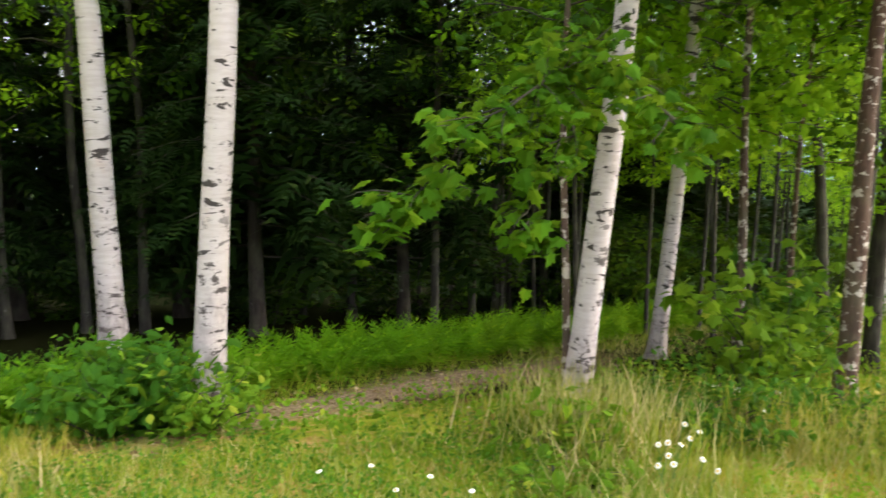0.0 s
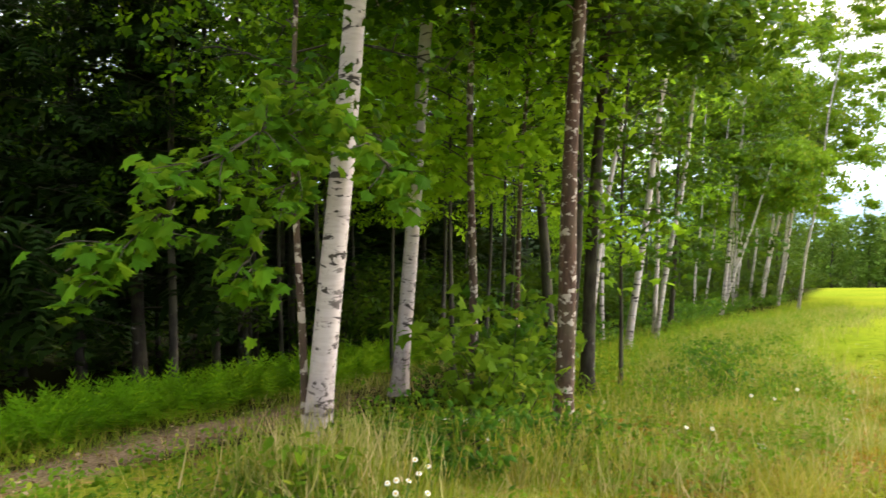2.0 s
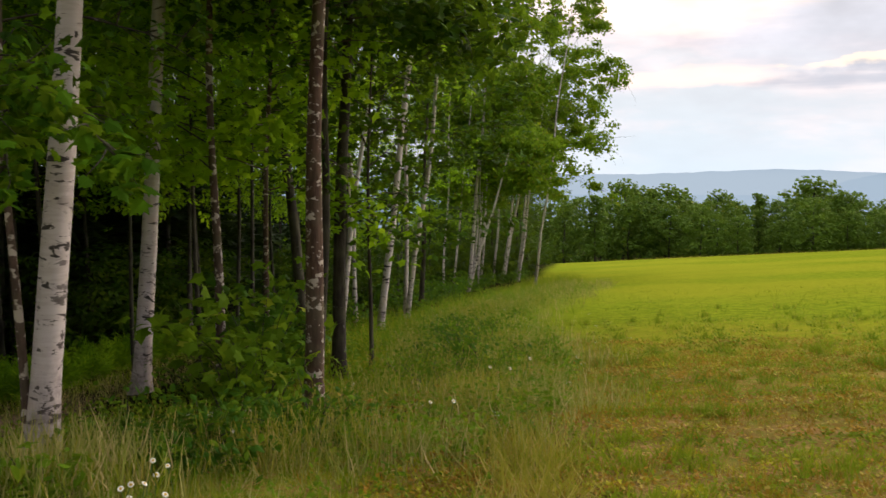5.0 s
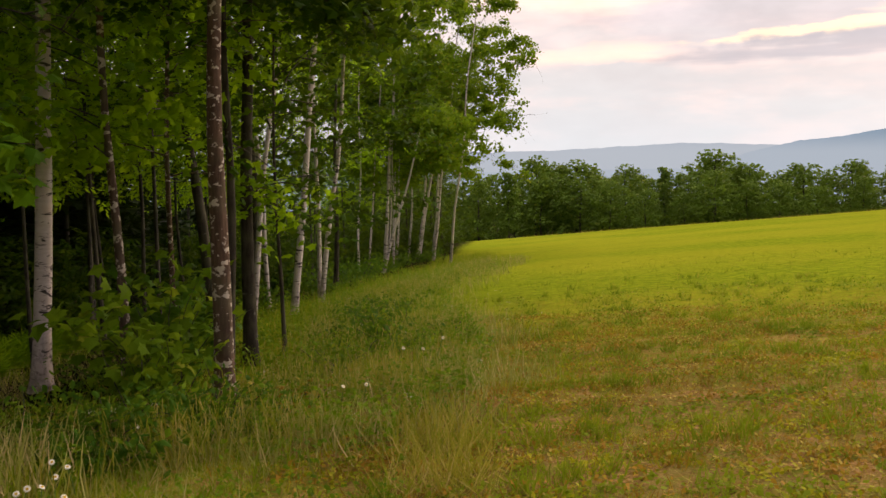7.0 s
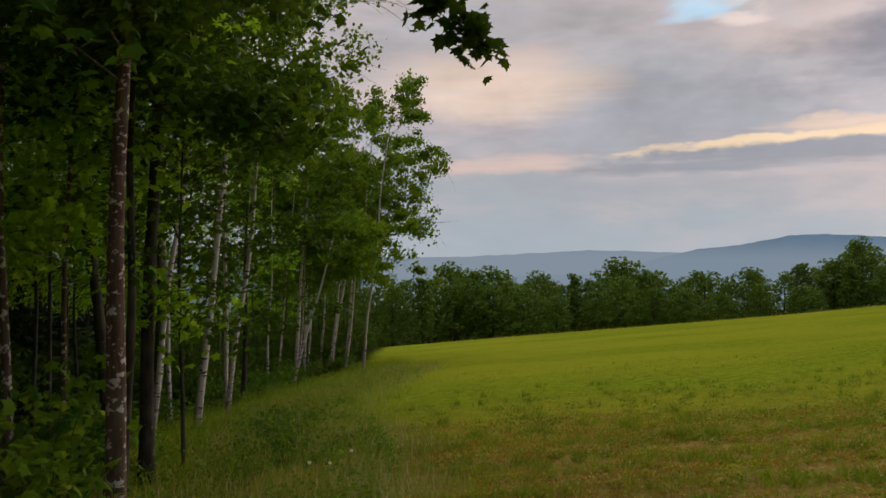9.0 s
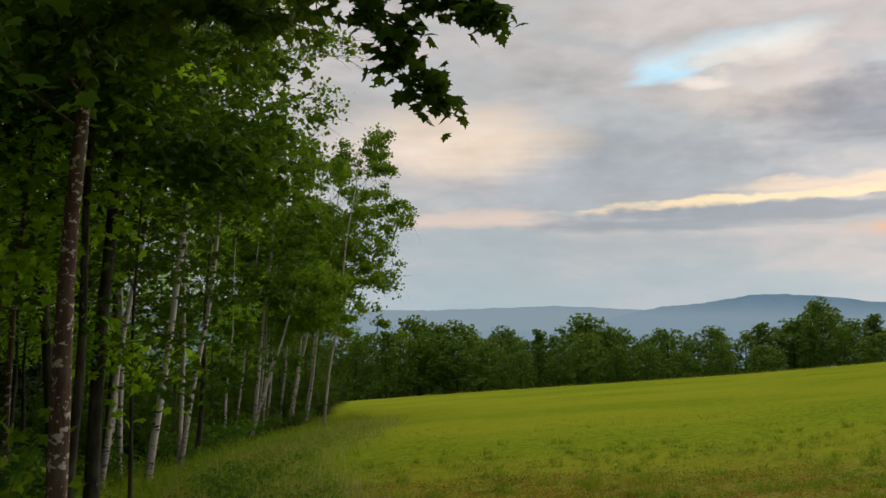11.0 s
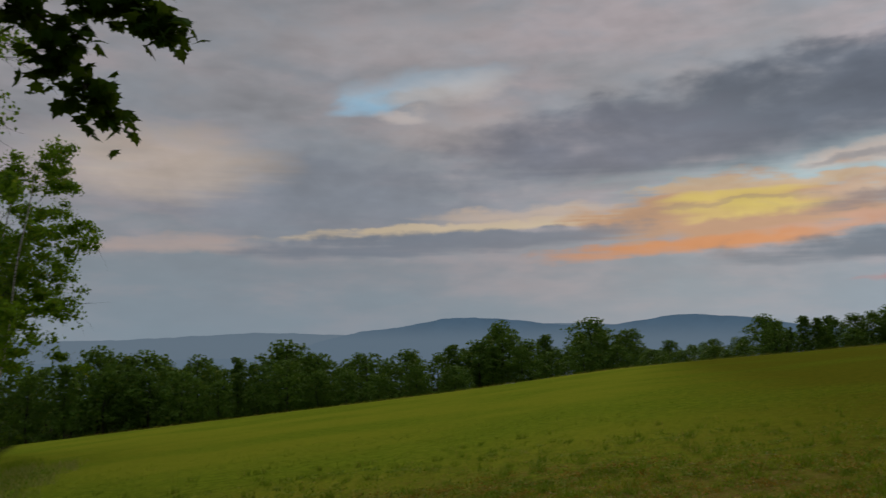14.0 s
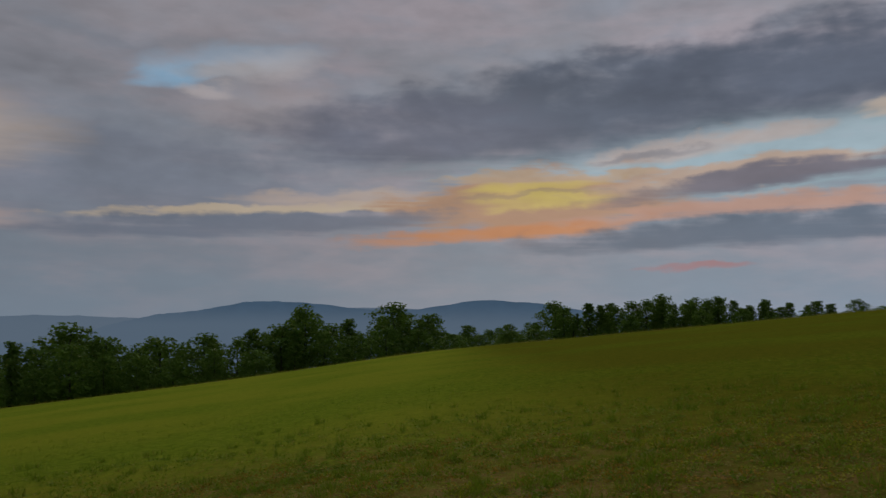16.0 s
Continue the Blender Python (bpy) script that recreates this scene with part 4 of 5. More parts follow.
# ---------------------------------------------------------------- boughs that reach into view, leaf by leaf
def single_leaf(name, dark, light, glow=0.4):
    m, k = material(name)
    r = k.add("ShaderNodeObjectInfo").outputs["Random"]
    at = k.add("ShaderNodeTexCoord").outputs["Object"]
    c = k.mix(r, dark, light)
    c = k.mix(k.ramp(k.noise(at, 14.0, 3.0), 0.35, 0.7, 0.0, 0.4), c, tuple(0.6 * v for v in dark))
    b = k.add("ShaderNodeBsdfPrincipled")
    k.put(b.inputs["Base Color"], c)
    b.inputs["Roughness"].default_value, b.inputs["Specular IOR Level"].default_value = 0.7, 0.06
    t = k.add("ShaderNodeBsdfTranslucent")
    k.put(t.inputs[0], k.mix(0.4, c, (0.30, 0.42, 0.03)))
    q = k.add("ShaderNodeMixShader")
    q.inputs[0].default_value = glow
    k.put(q.inputs[1], b.outputs[0])
    k.put(q.inputs[2], t.outputs[0])
    k.put(k.add("ShaderNodeOutputMaterial").inputs[0], q.outputs[0])
    return m


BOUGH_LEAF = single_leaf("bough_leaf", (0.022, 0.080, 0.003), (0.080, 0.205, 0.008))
# Overhang leaves: their dark look against the sky is put into the colour.
SILHOUETTE_LEAF = single_leaf("silhouette_leaf", (0.016, 0.046, 0.003), (0.048, 0.115, 0.007), 0.2)


def leaf_mesh(mat, size):
    v, f = MAPLE
    me = bpy.data.meshes.new("leaf")
    me.from_pydata((v * size).tolist(), [], f.tolist())
    me.materials.append(mat)
    return me


def bough(host, line, radius, twigs, leaves, size, mat, spread, lie):
    """A bough of the host tree along a line in the world, with twigs and single leaves hung on them."""
    back = host.matrix_basis.inverted()
    line = [np.array(back @ Vector(p)) for p in line]
    t = np.linspace(0, len(line) - 1, 14)
    mid = np.stack([np.interp(t, range(len(line)), [p[k] for p in line]) for k in range(3)], -1)
    mid[1:-1] += rng.normal(0, 0.03, (12, 3))
    paths = [(mid, np.linspace(radius, radius * 0.2, 14))]
    spots = [mid[2:]]
    for i in range(twigs):
        j = int(rng.integers(2, 14))
        d = mid[j] - mid[max(j - 1, 0)]
        d = d / np.linalg.norm(d) + rng.normal(0, 0.8, 3) * np.array([1, 1, 0.5])
        tw, tr = limb(mid[j], d, rng.uniform(0.5, 1.0) * spread, 0.006, 0.3, 5)
        paths.append((tw, tr))
        spots.append(tw[1:])
    v, f = tube(paths, 6)
    wood = mesh_object("bough", v, f, DARK_BARK, host, smooth=True)
    spots = np.concatenate(spots)
    shared = [leaf_mesh(mat, size * q) for q in (0.8, 1.0, 1.15)]
    for i in range(leaves):
        p = spots[rng.integers(0, len(spots))] + rng.normal(0, 0.055, 3) * np.array([1, 1, 0.7])
        ob = new("leaf", shared[i % 3])
        ob.parent = wood
        ob.matrix_basis = pose(*p, rng.normal(lie, 22), rng.normal(0, 22), rng.uniform(0, 360))
    return wood


rng = np.random.default_rng(23)
maples = [o for o in scene.objects if o.name.startswith("maple_tree")]
edge_maple = maples[0]
slim_maple = maples[2]
bough(slim_maple, [(1.05, 6.8, 1.5), (0.9, 5.8, 1.95), (0.6, 5.0, 1.75), (0.25, 4.65, 1.45), (-0.1, 4.55, 1.12)], 0.011, 40, 380, 0.115, BOUGH_LEAF, 0.5, -28)
bough(slim_maple, [(1.05, 6.8, 1.3), (0.9, 5.6, 1.5), (0.7, 4.9, 1.2), (0.45, 4.65, 0.85)], 0.010, 18, 150, 0.11, BOUGH_LEAF, 0.38, -30)
bough(slim_maple, [(1.05, 6.8, 1.8), (1.0, 5.7, 2.0), (1.15, 5.0, 1.8), (1.32, 4.7, 1.55)], 0.010, 24, 190, 0.11, BOUGH_LEAF, 0.38, -28)
bough(edge_maple, [(3.75, 7.1, 3.6), (3.2, 4.8, 4.0), (3.2, 3.5, 3.5), (3.4, 2.9, 3.0), (3.54, 2.62, 2.56)], 0.014, 60, 520, 0.078, SILHOUETTE_LEAF, 0.13, -35)
bough(edge_maple, [(3.75, 7.1, 3.8), (2.9, 4.8, 4.1), (2.8, 3.5, 3.7), (2.95, 2.85, 3.4), (3.12, 2.65, 3.2)], 0.014, 70, 620, 0.080, SILHOUETTE_LEAF, 0.24, -30)
bough(edge_maple, [(3.75, 7.1, 3.9), (3.5, 4.7, 4.1), (3.45, 3.5, 3.7), (3.52, 2.85, 3.3), (3.72, 2.49, 3.04)], 0.014, 80, 640, 0.080, SILHOUETTE_LEAF, 0.15, -30)
bough(edge_maple, [(3.75, 7.1, 3.3), (3.35, 5.8, 3.65), (3.35, 4.9, 3.55), (3.6, 4.3, 3.4)], 0.014, 70, 520, 0.105, SILHOUETTE_LEAF, 0.6, -30)
bough(edge_maple, [(3.75, 7.1, 3.4), (2.9, 5.8, 3.65), (2.6, 4.9, 3.6), (2.5, 4.2, 3.5)], 0.014, 70, 520, 0.105, SILHOUETTE_LEAF, 0.65, -30)
bough(edge_maple, [(3.75, 7.1, 3.7), (3.4, 5.2, 4.1), (3.2, 4.2, 4.0), (3.2, 3.4, 3.75)], 0.014, 60, 430, 0.1, SILHOUETTE_LEAF, 0.6, -30)
bough(edge_maple, [(3.75, 7.1, 3.5), (3.35, 5.2, 3.95), (3.2, 3.9, 3.65), (3.3, 3.2, 3.2)], 0.014, 60, 460, 0.085, SILHOUETTE_LEAF, 0.32, -30)

# ---------------------------------------------------------------- undergrowth
BLADE = (np.array([(-0.015, 0, 0), (0.015, 0, 0), (0.011, 0.5, 0.03), (-0.011, 0.5, 0.03), (0, 1.0, 0.22)]), np.array([(0, 1, 2), (0, 2, 3), (3, 2, 4)]))
TURF = (np.array([(-0.035, 0, 0), (0.035, 0, 0), (0.028, 0.5, 0.05), (-0.028, 0.5, 0.05), (0, 1.0, 0.30)]), np.array([(0, 1, 2), (0, 2, 3), (3, 2, 4)]))
STALK = (np.array([(-0.006, 0, 0), (0.006, 0, 0), (0.004, 0.74, 0.04), (-0.004, 0.74, 0.04), (0.010, 0.86, 0.07), (0, 1.0, 0.12), (-0.010, 0.86, 0.07)]),
         np.array([(0, 1, 2), (0, 2, 3), (3, 2, 4), (3, 4, 5), (3, 5, 6)]))


def sow(count, r_lo, r_hi, az_lo, az_hi, keep, even=1.0):
    """Places on the ground, thicker near the eye, where keep(x, y, gap) holds."""
    out = []
    while sum(len(o) for o in out) < count:
        r = r_lo + (r_hi - r_lo) * rng.random(count) ** even
        a = np.radians(rng.uniform(az_lo, az_hi, count))
        x, y = r * np.sin(a), r * np.cos(a)
        ok = keep(x, y, edge_gap(x, y))
        out.append(np.stack([x[ok], y[ok], ground_z(x[ok], y[ok])], -1))
    return np.concatenate(out)[:count]


def lumps(x, y, scale, seed=0.0):
    """Smooth unevenness between 0 and 1, for patchy growth."""
    return 0.5 + 0.25 * (np.sin(x * scale + seed) * np.sin(y * scale * 1.13 + 2 * seed) + np.sin(x * scale * 2.3 + y * scale * 1.7 + seed))


def track_gap(x, y):
    return np.abs((x + 1.35) * 0.735 - (y - 6.35) * 0.678)


def depth_in(x, y):
    return -0.735 * x + 0.678 * y


def blades(name, places, lo, hi, mat, shape, label, category, lean=0.35):
    a = np.concatenate([rng.normal(0, lean, (len(places), 2)), np.ones((len(places), 1))], 1)
    ob = leaf_cloud(name, shape, places - np.array([0, 0, 0.02]), rng.uniform(lo, hi, len(places)), mat, None, a, 0.1)
    return tagged(ob, label, category, kind="stuff")


wild = rng.random
def field(x, y, g):
    return (g > 1.0) & (lumps(x, y, 1.7, 0.7) + 0.35 * wild(len(x)) > 0.5)


def tufts(count, per, r_lo, r_hi, az_lo, az_hi, keep, wide):
    """Grass in clumps: per blades round each of count places."""
    mid = sow(count, r_lo, r_hi, az_lo, az_hi, keep, 0.75)
    p = np.repeat(mid, per, 0)
    p[:, :2] += rng.normal(0, wide, (len(p), 2))
    p[:, 2] = ground_z(p[:, 0], p[:, 1])
    return p


around = sow(9000, 0.4, 4.0, -180, 180, lambda x, y, g: g > 1.0, 0.6)
blades("meadow_grass", around, 0.04, 0.11, GRASS, BLADE, "short worn meadow grass underfoot", "grass", 0.7)


def dry_side(x, y):
    return x > 0.75 * y - 0.6


loose = sow(7000, 2.0, 11, -40, 60, lambda x, y, g: field(x, y, g) & ~dry_side(x, y), 0.7)
blades("meadow_grass", loose, 0.05, 0.15, PALE, BLADE, "short loose pale green grass near the wood", "grass", 0.7)


def low_leaves(name, count, per, r_lo, r_hi, keep, wide, lo, hi, high, mat, label, shape=SMALL):
    """Low herbs in clumps: leaves that spread outwards, highest in the middle."""
    p = tufts(count, per, r_lo, r_hi, 30, 118, keep, wide)
    p[:, 2] += rng.uniform(0.0, 1.0, len(p)) ** 1.5 * np.repeat(rng.uniform(0.3, 1.0, count), per) * high
    a = rng.uniform(0, 2 * math.pi, len(p))
    ways = np.stack([np.cos(a), np.sin(a), rng.uniform(-0.1, 1.3, len(p))], -1)
    tagged(leaf_cloud(name, shape, p, rng.uniform(lo, hi, len(p)), mat, None, ways), label, "plants", kind="stuff")


def in_patch(x, y, scale, seed, level):
    return lumps(x, y, scale, seed) + 0.3 * (lumps(x, y, scale * 3.1, seed + 2) - 0.5) + 0.12 * (wild(len(x)) - 0.5) > level


low_leaves("meadow_herbs", 2600, 22, 2.4, 13, lambda x, y, g: (g > 1.6) & in_patch(x, y, 2.6, 1.7, 0.40), 0.06, 0.018, 0.046, 0.07, OLIVE, "low olive and rusty herbs in the worn meadow")
low_leaves("meadow_herbs", 1500, 18, 3.5, 17, lambda x, y, g: (g > 1.4) & in_patch(x, y, 2.2, 5.2, 0.52), 0.06, 0.02, 0.05, 0.09, GRASS, "low leafy green clover and plantain in the meadow")
low_leaves("rusty_sorrel", 800, 15, 2.4, 13, lambda x, y, g: (g > 2.2) & in_patch(x, y, 1.5, 4.0, 0.60) & (wild(len(x)) < 1.25 * y / np.maximum(x, 0.5)), 0.07, 0.018, 0.042, 0.07, RUST, "low rust-coloured sorrel in the worn meadow")
bits = sow(9000, 2.0, 12, 36, 118, lambda x, y, g: (g > 1.9) & in_patch(x, y, 2.4, 9.0, 0.45), 0.75)
bits[:, 2] += 0.012
a = rng.uniform(0, 2 * math.pi, len(bits))
tagged(leaf_cloud("dead_grass", BLADE, bits, rng.uniform(0.05, 0.15, len(bits)), STRAW, None, np.stack([np.cos(a), np.sin(a), rng.uniform(0.0, 0.25, len(bits))], -1)),
       "dry straw bits lying on the worn soil", "dead grass", kind="stuff")
turf = tufts(1500, 16, 2.4, 12, 20, 100, lambda x, y, g: (g > 1.4) & in_patch(x, y, 2.1, 1.7, 0.45), 0.035)
blades("meadow_tufts", turf, 0.05, 0.13, OLIVE, TURF, "dense low tufts of olive and rusty meadow grass", "grass", 0.85)
turf = tufts(2600, 8, 9, 28, 18, 112, lambda x, y, g: (g > 1.4) & in_patch(x, y, 1.2, 1.7, 0.45) & (wild(len(x)) < np.clip(1.4 - np.hypot(x, y) / 24, 0, 1)), 0.06)
blades("meadow_tufts", turf, 0.05, 0.13, GRASS, TURF, "low tufts of green meadow grass", "grass", 0.8)
clumps = tufts(620, 34, 2.2, 20, 8, 118, lambda x, y, g: (g > 1.5) & in_patch(x, y, 1.5, 7.3, 0.56) & (wild(len(x)) < 1.2 - np.hypot(x, y) / 18), 0.05)
blades("meadow_tufts", clumps, 0.07, 0.19, GRASS, TURF, "scattered tufts of fresh green meadow grass", "grass", 0.6)
rusty = tufts(700, 14, 2.0, 13, 34, 118, lambda x, y, g: (g > 2.2) & in_patch(x, y, 1.4, 4.0, 0.60) & (wild(len(x)) < 1.25 * y / np.maximum(x, 0.5)), 0.08)
blades("rusty_grass", rusty, 0.05, 0.13, RUST, TURF, "low rust-coloured dry grass", "grass", 0.9)
mid_turf = sow(14000, 8, 30, -35, 118, lambda x, y, g: (g > 0.8) & (wild(len(x)) < 0.1 + 0.9 * lumps(x, y, 0.9, 1.0)), 0.75)
blades("meadow_grass", mid_turf, 0.06, 0.13, GRASS, BLADE, "short green meadow grass", "grass", 0.8)
matted = np.concatenate([np.stack([rng.normal(x, 0.20, 420), rng.normal(y, 0.20, 420), np.zeros(420)], -1)
                         for x, y in ((4.05, 4.5), (3.75, 4.0), (4.75, 5.7), (5.3, 6.6), (3.3, 3.4), (-2.6, 4.7))])
matted[:, 2] = ground_z(matted[:, 0], matted[:, 1])
blades("straw_grass", matted, 0.14, 0.36, STRAW, BLADE, "matted pale straw grass in the field margin", "grass", 0.75)


def open_view(x, y):
    return ~((x > -2.2) & (x < 1.0) & (y > 2.5) & (y < 7.2))


tall = sow(10500, 2.6, 46, -42, 60, lambda x, y, g: open_view(x, y) & (g > -2.2) & ((np.hypot(x, y) < 22) | (g < 1.2 * wild(len(x)))) & (g < (0.6 + 2.2 * wild(len(x)) ** 2) * (0.3 + 1.1 * lumps(x, y, 0.8, 2.0))) & (track_gap(x, y) > 0.45), 0.7)
blades("tall_grass", tall, 0.16, 0.44, GRASS, BLADE, "tall green grass along the wood's edge", "grass", 0.45)
straw = np.concatenate([tufts(130, 34, 2.6, 34, -42, 64, lambda x, y, g: (open_view(x, y) | (wild(len(x)) < 0.15)) & (g > -0.3) & (g < 1.7) & (track_gap(x, y) > 0.6) & (lumps(x, y, 1.1, 3.0) > 0.5), 0.17),
                        sow(350, 2.4, 30, -42, 64, lambda x, y, g: (open_view(x, y) | (wild(len(x)) < 0.15)) & (g > -0.3) & (g < 1.7) & (track_gap(x, y) > 0.5), 0.7)])
haze_grass = tufts(640, 22, 2.6, 36, -42, 62, lambda x, y, g: open_view(x, y) & (g > -0.2) & (g < 2.6) & (track_gap(x, y) > 0.6) & (wild(len(x)) < lumps(x, y, 0.9, 6.0) * 1.3 - g * 0.12), 0.20)
blades("straw_grass", haze_grass, 0.12, 0.40, PALE, BLADE, "soft dry straw grass in the field margin", "grass", 0.32)
for mat, count, lo, hi, words in ((PALE, 1100, 0.24, 0.62, "tall yellow-green seeding grass at a birch's foot"), (GRASS, 900, 0.2, 0.5, "tall green grass at a birch's foot")):
    foot = np.stack([rng.normal(1.08, 0.34, count), rng.normal(5.75, 0.45, count), np.zeros(count)], -1)
    foot[:, 2] = ground_z(foot[:, 0], foot[:, 1])
    blades("tall_grass", foot, lo, hi, mat, BLADE, words, "grass", 0.35)
blades("straw_grass", straw, 0.16, 0.46, STRAW, STALK, "tall seeding straw-coloured grass at the field edge", "grass", 0.25)
front = sow(17000, 2.3, 5.8, -40, 24, lambda x, y, g: (g > 0.3) & (track_gap(x, y) > 0.45 + 0.3 * wild(len(x))), 1.0)
for mat, part_of, words in ((PALE, front[:5500], "loose light green grass before the track"), (GRASS, front[5500:], "fresh green grass before the track")):
    blades("tall_grass", part_of, 0.09, 0.27, mat, BLADE, words, "grass", 0.6)
verge = sow(7000, 5, 18, -40, 30, lambda x, y, g: (depth_in(x, y) > 5.5) & (depth_in(x, y) < 6.4), 1.0)
regrown = sow(1800, 7, 18, -5, 24, lambda x, y, g: (track_gap(x, y) < 0.75) & (0.678 * x + 0.735 * y > 7.8), 1.0)
blades("tall_grass", regrown, 0.08, 0.26, PALE, BLADE, "pale grass grown over the track between the birches", "grass", 0.5)
blades("tall_grass", verge, 0.08, 0.22, GRASS, BLADE, "short shaded grass beside the dirt track", "grass", 0.6)

fringe = sow(8000, 97.0, 100.5, 46, 118, lambda x, y, g: (g > 3) & (wild(len(x)) < lumps(x, y, 0.35, 2.0) + 0.25), 1.0)
blades("straw_grass", fringe, 0.12, 0.32, STRAW, TURF, "pale dry uncut grass along the meadow's crest", "grass", 0.3)

fallen = sow(1600, 4.5, 13, -40, 14, lambda x, y, g: track_gap(x, y) < 0.75 * (0.4 + 0.6 * wild(len(x))), 0.9)
fallen = np.concatenate([fallen, np.stack([rng.normal(0.42, 0.22, 420), rng.normal(6.2, 0.5, 420), np.zeros(420)], -1)])
fallen[:, 2] = ground_z(fallen[:, 0], fallen[:, 1]) + 0.01
tagged(leaf_cloud("leaf_litter", SMALL, fallen, rng.uniform(0.03, 0.075, len(fallen)), LITTER), "dry brown leaves and bits on the dirt track", "leaf litter", kind="stuff")


def leafy_weeds(name, places, height, per, size, mat, shape, label, category):
    """Upright stems set with leaves, many plants in one mesh."""
    c = len(places)
    h = rng.uniform(0.55, 1.0, c) * height
    who = np.repeat(np.arange(c), per)
    u = rng.uniform(0.1, 1.0, len(who))
    p = places[who] + np.stack([rng.normal(0, 0.05, len(who)), rng.normal(0, 0.05, len(who)), u * h[who]], -1)
    ob = leaf_cloud(name, shape, p, rng.uniform(0.6, 1.15, len(who)) * size * (1.15 - 0.5 * u), mat, None, None, 0.15)
    return tagged(ob, label, category, kind="stuff")


weeds = sow(2000, 5.2, 30, -42, 56, lambda x, y, g: (g > -2.0) & (g < 2.2) & (track_gap(x, y) > 0.5) & (wild(len(x)) < lumps(x, y, 1.3, 5.0)), 0.8)
leafy_weeds("weed_patch", weeds[700:], 0.40, 10, 0.075, WEED, SMALL, "small-leaved light green weeds in the margin", "weeds")
leafy_weeds("weed_patch", weeds[:700], 0.40, 10, 0.07, WEED, OVAL, "mixed leafy green weeds at the wood's edge", "weeds")
front_weeds = sow(520, 3.3, 8.0, -8, 42, lambda x, y, g: (g > 0.2) & (g < 3.2) & (track_gap(x, y) > 0.6) & (wild(len(x)) < lumps(x, y, 1.6, 8.0) * 1.2), 0.9)
leafy_weeds("weed_patch", front_weeds[:200], 0.26, 9, 0.055, WEED, OVAL, "broad-leaved light green weeds in the long grass", "weeds")
low_weeds = sow(420, 3.2, 6.0, -34, 8, lambda x, y, g: (g > 0.1) & (track_gap(x, y) > 0.55) & (wild(len(x)) < lumps(x, y, 1.9, 3.0) * 1.3), 0.9)
leafy_weeds("weed_patch", low_weeds, 0.24, 10, 0.05, BUSH_LEAF, OVAL, "mixed small green weeds in the grass before the track", "weeds")
herbs = sow(380, 7, 24, -45, 32, lambda x, y, g: (g < -1.2) & (depth_in(x, y) > 6.6) & (depth_in(x, y) < 9), 0.9)
leafy_weeds("ground_herbs", herbs, 0.28, 9, 0.085, BUSH_LEAF, OVAL, "low green plants on the forest floor", "plants")


def fern_bed():
    p = sow(470, 5.5, 24, -48, 26, lambda x, y, g: (depth_in(x, y) > 6.2) & (depth_in(x, y) < 6.7 + 0.7 * lumps(x, y, 1.5)) & (g < -0.3), 0.85)
    places, ways, sizes = [], [], []
    for x, y, z in p:
        for i in range(8):
            a = i * 0.785 + rng.normal(0, 0.25)
            places.append((x, y, z))
            ways.append((math.cos(a), math.sin(a), rng.uniform(1.1, 2.6)))
            sizes.append(rng.uniform(0.34, 0.54))
    v, f = spray_shape(9)
    v = v * np.array([1.0, 1, 1])
    v[:, 2] -= 0.42 * v[:, 1] ** 2
    ob = leaf_cloud("fern_bed", (v, f), np.array(places), np.array(sizes), FERN_LEAF, None, np.array(ways), 0.15)
    tagged(ob, "bright green bracken ferns along the shaded wood edge", "ferns", kind="stuff")


fern_bed()


def bush(x, y, high, wide, leaves, size, mat, label, shape=OVAL):
    t = thing("bush", x, y, label, "bush", "bushes at the wood's edge")
    lines, spots = [], []
    for i in range(14):
        a = rng.uniform(0, 6.28)
        line, rr = limb((rng.normal(0, wide * 0.2), rng.normal(0, wide * 0.2), -0.05), (math.cos(a) * wide, math.sin(a) * wide, high * 1.3), math.hypot(high, wide * 0.7) * rng.uniform(0.7, 1.1), 0.009, 0.7, 7)
        lines.append((line, rr))
        spots.append(line[1:])
    v, f = tube(lines, 3)
    mesh_object("stems", v, f, DARK_BARK, t).name = "stem_clump"
    p = leafy(np.concatenate(spots), leaves, 0.11)
    p[:, 2] = np.maximum(p[:, 2], 0.03)
    leaf_cloud("foliage", shape, p, rng.uniform(0.6, 1.15, leaves) * size, mat, t)
    return t


bush(-2.25, 5.75, 0.85, 0.6, 1000, 0.115, BUSH_LEAF, "green bramble bush at a birch's foot")
bush(-1.75, 5.8, 0.6, 0.45, 600, 0.10, WEED, "light green leafy bush at a birch's foot")
bush(-3.1, 6.5, 0.6, 0.55, 600, 0.10, BUSH_LEAF, "low green bush before the ferns")
bush(1.95, 6.1, 0.58, 0.7, 1500, 0.09, BUSH_LEAF, "dark green low bush behind the daisies")
bush(2.5, 6.35, 0.5, 0.48, 900, 0.085, BUSH_LEAF, "dark green leafy bush beside the maples")
bush(3.3, 7.95, 1.55, 0.5, 210, 0.17, WEED, "upright leafy green bush between maple trunks", MAPLE_LITE)
bush(3.0, 7.2, 0.95, 0.42, 190, 0.15, WEED, "young maple shoots with broad green leaves", MAPLE_LITE)
# The next two take the darker leaf colour in place of deep shade.
bush(4.0, 8.9, 1.35, 0.38, 260, 0.16, BUSH_LEAF, "tall leafy green bush between maple trunks", MAPLE_LITE)
bush(4.9, 10.6, 1.3, 0.5, 380, 0.15, BUSH_LEAF, "tall leafy bush at the wood's edge", MAPLE_LITE)
bush(7.6, 10.0, 0.6, 0.6, 700, 0.08, BUSH_LEAF, "low rounded green bush in the tall grass")
bush(6.6, 8.3, 0.55, 0.5, 500, 0.08, BUSH_LEAF, "low dark bush in the tall grass")
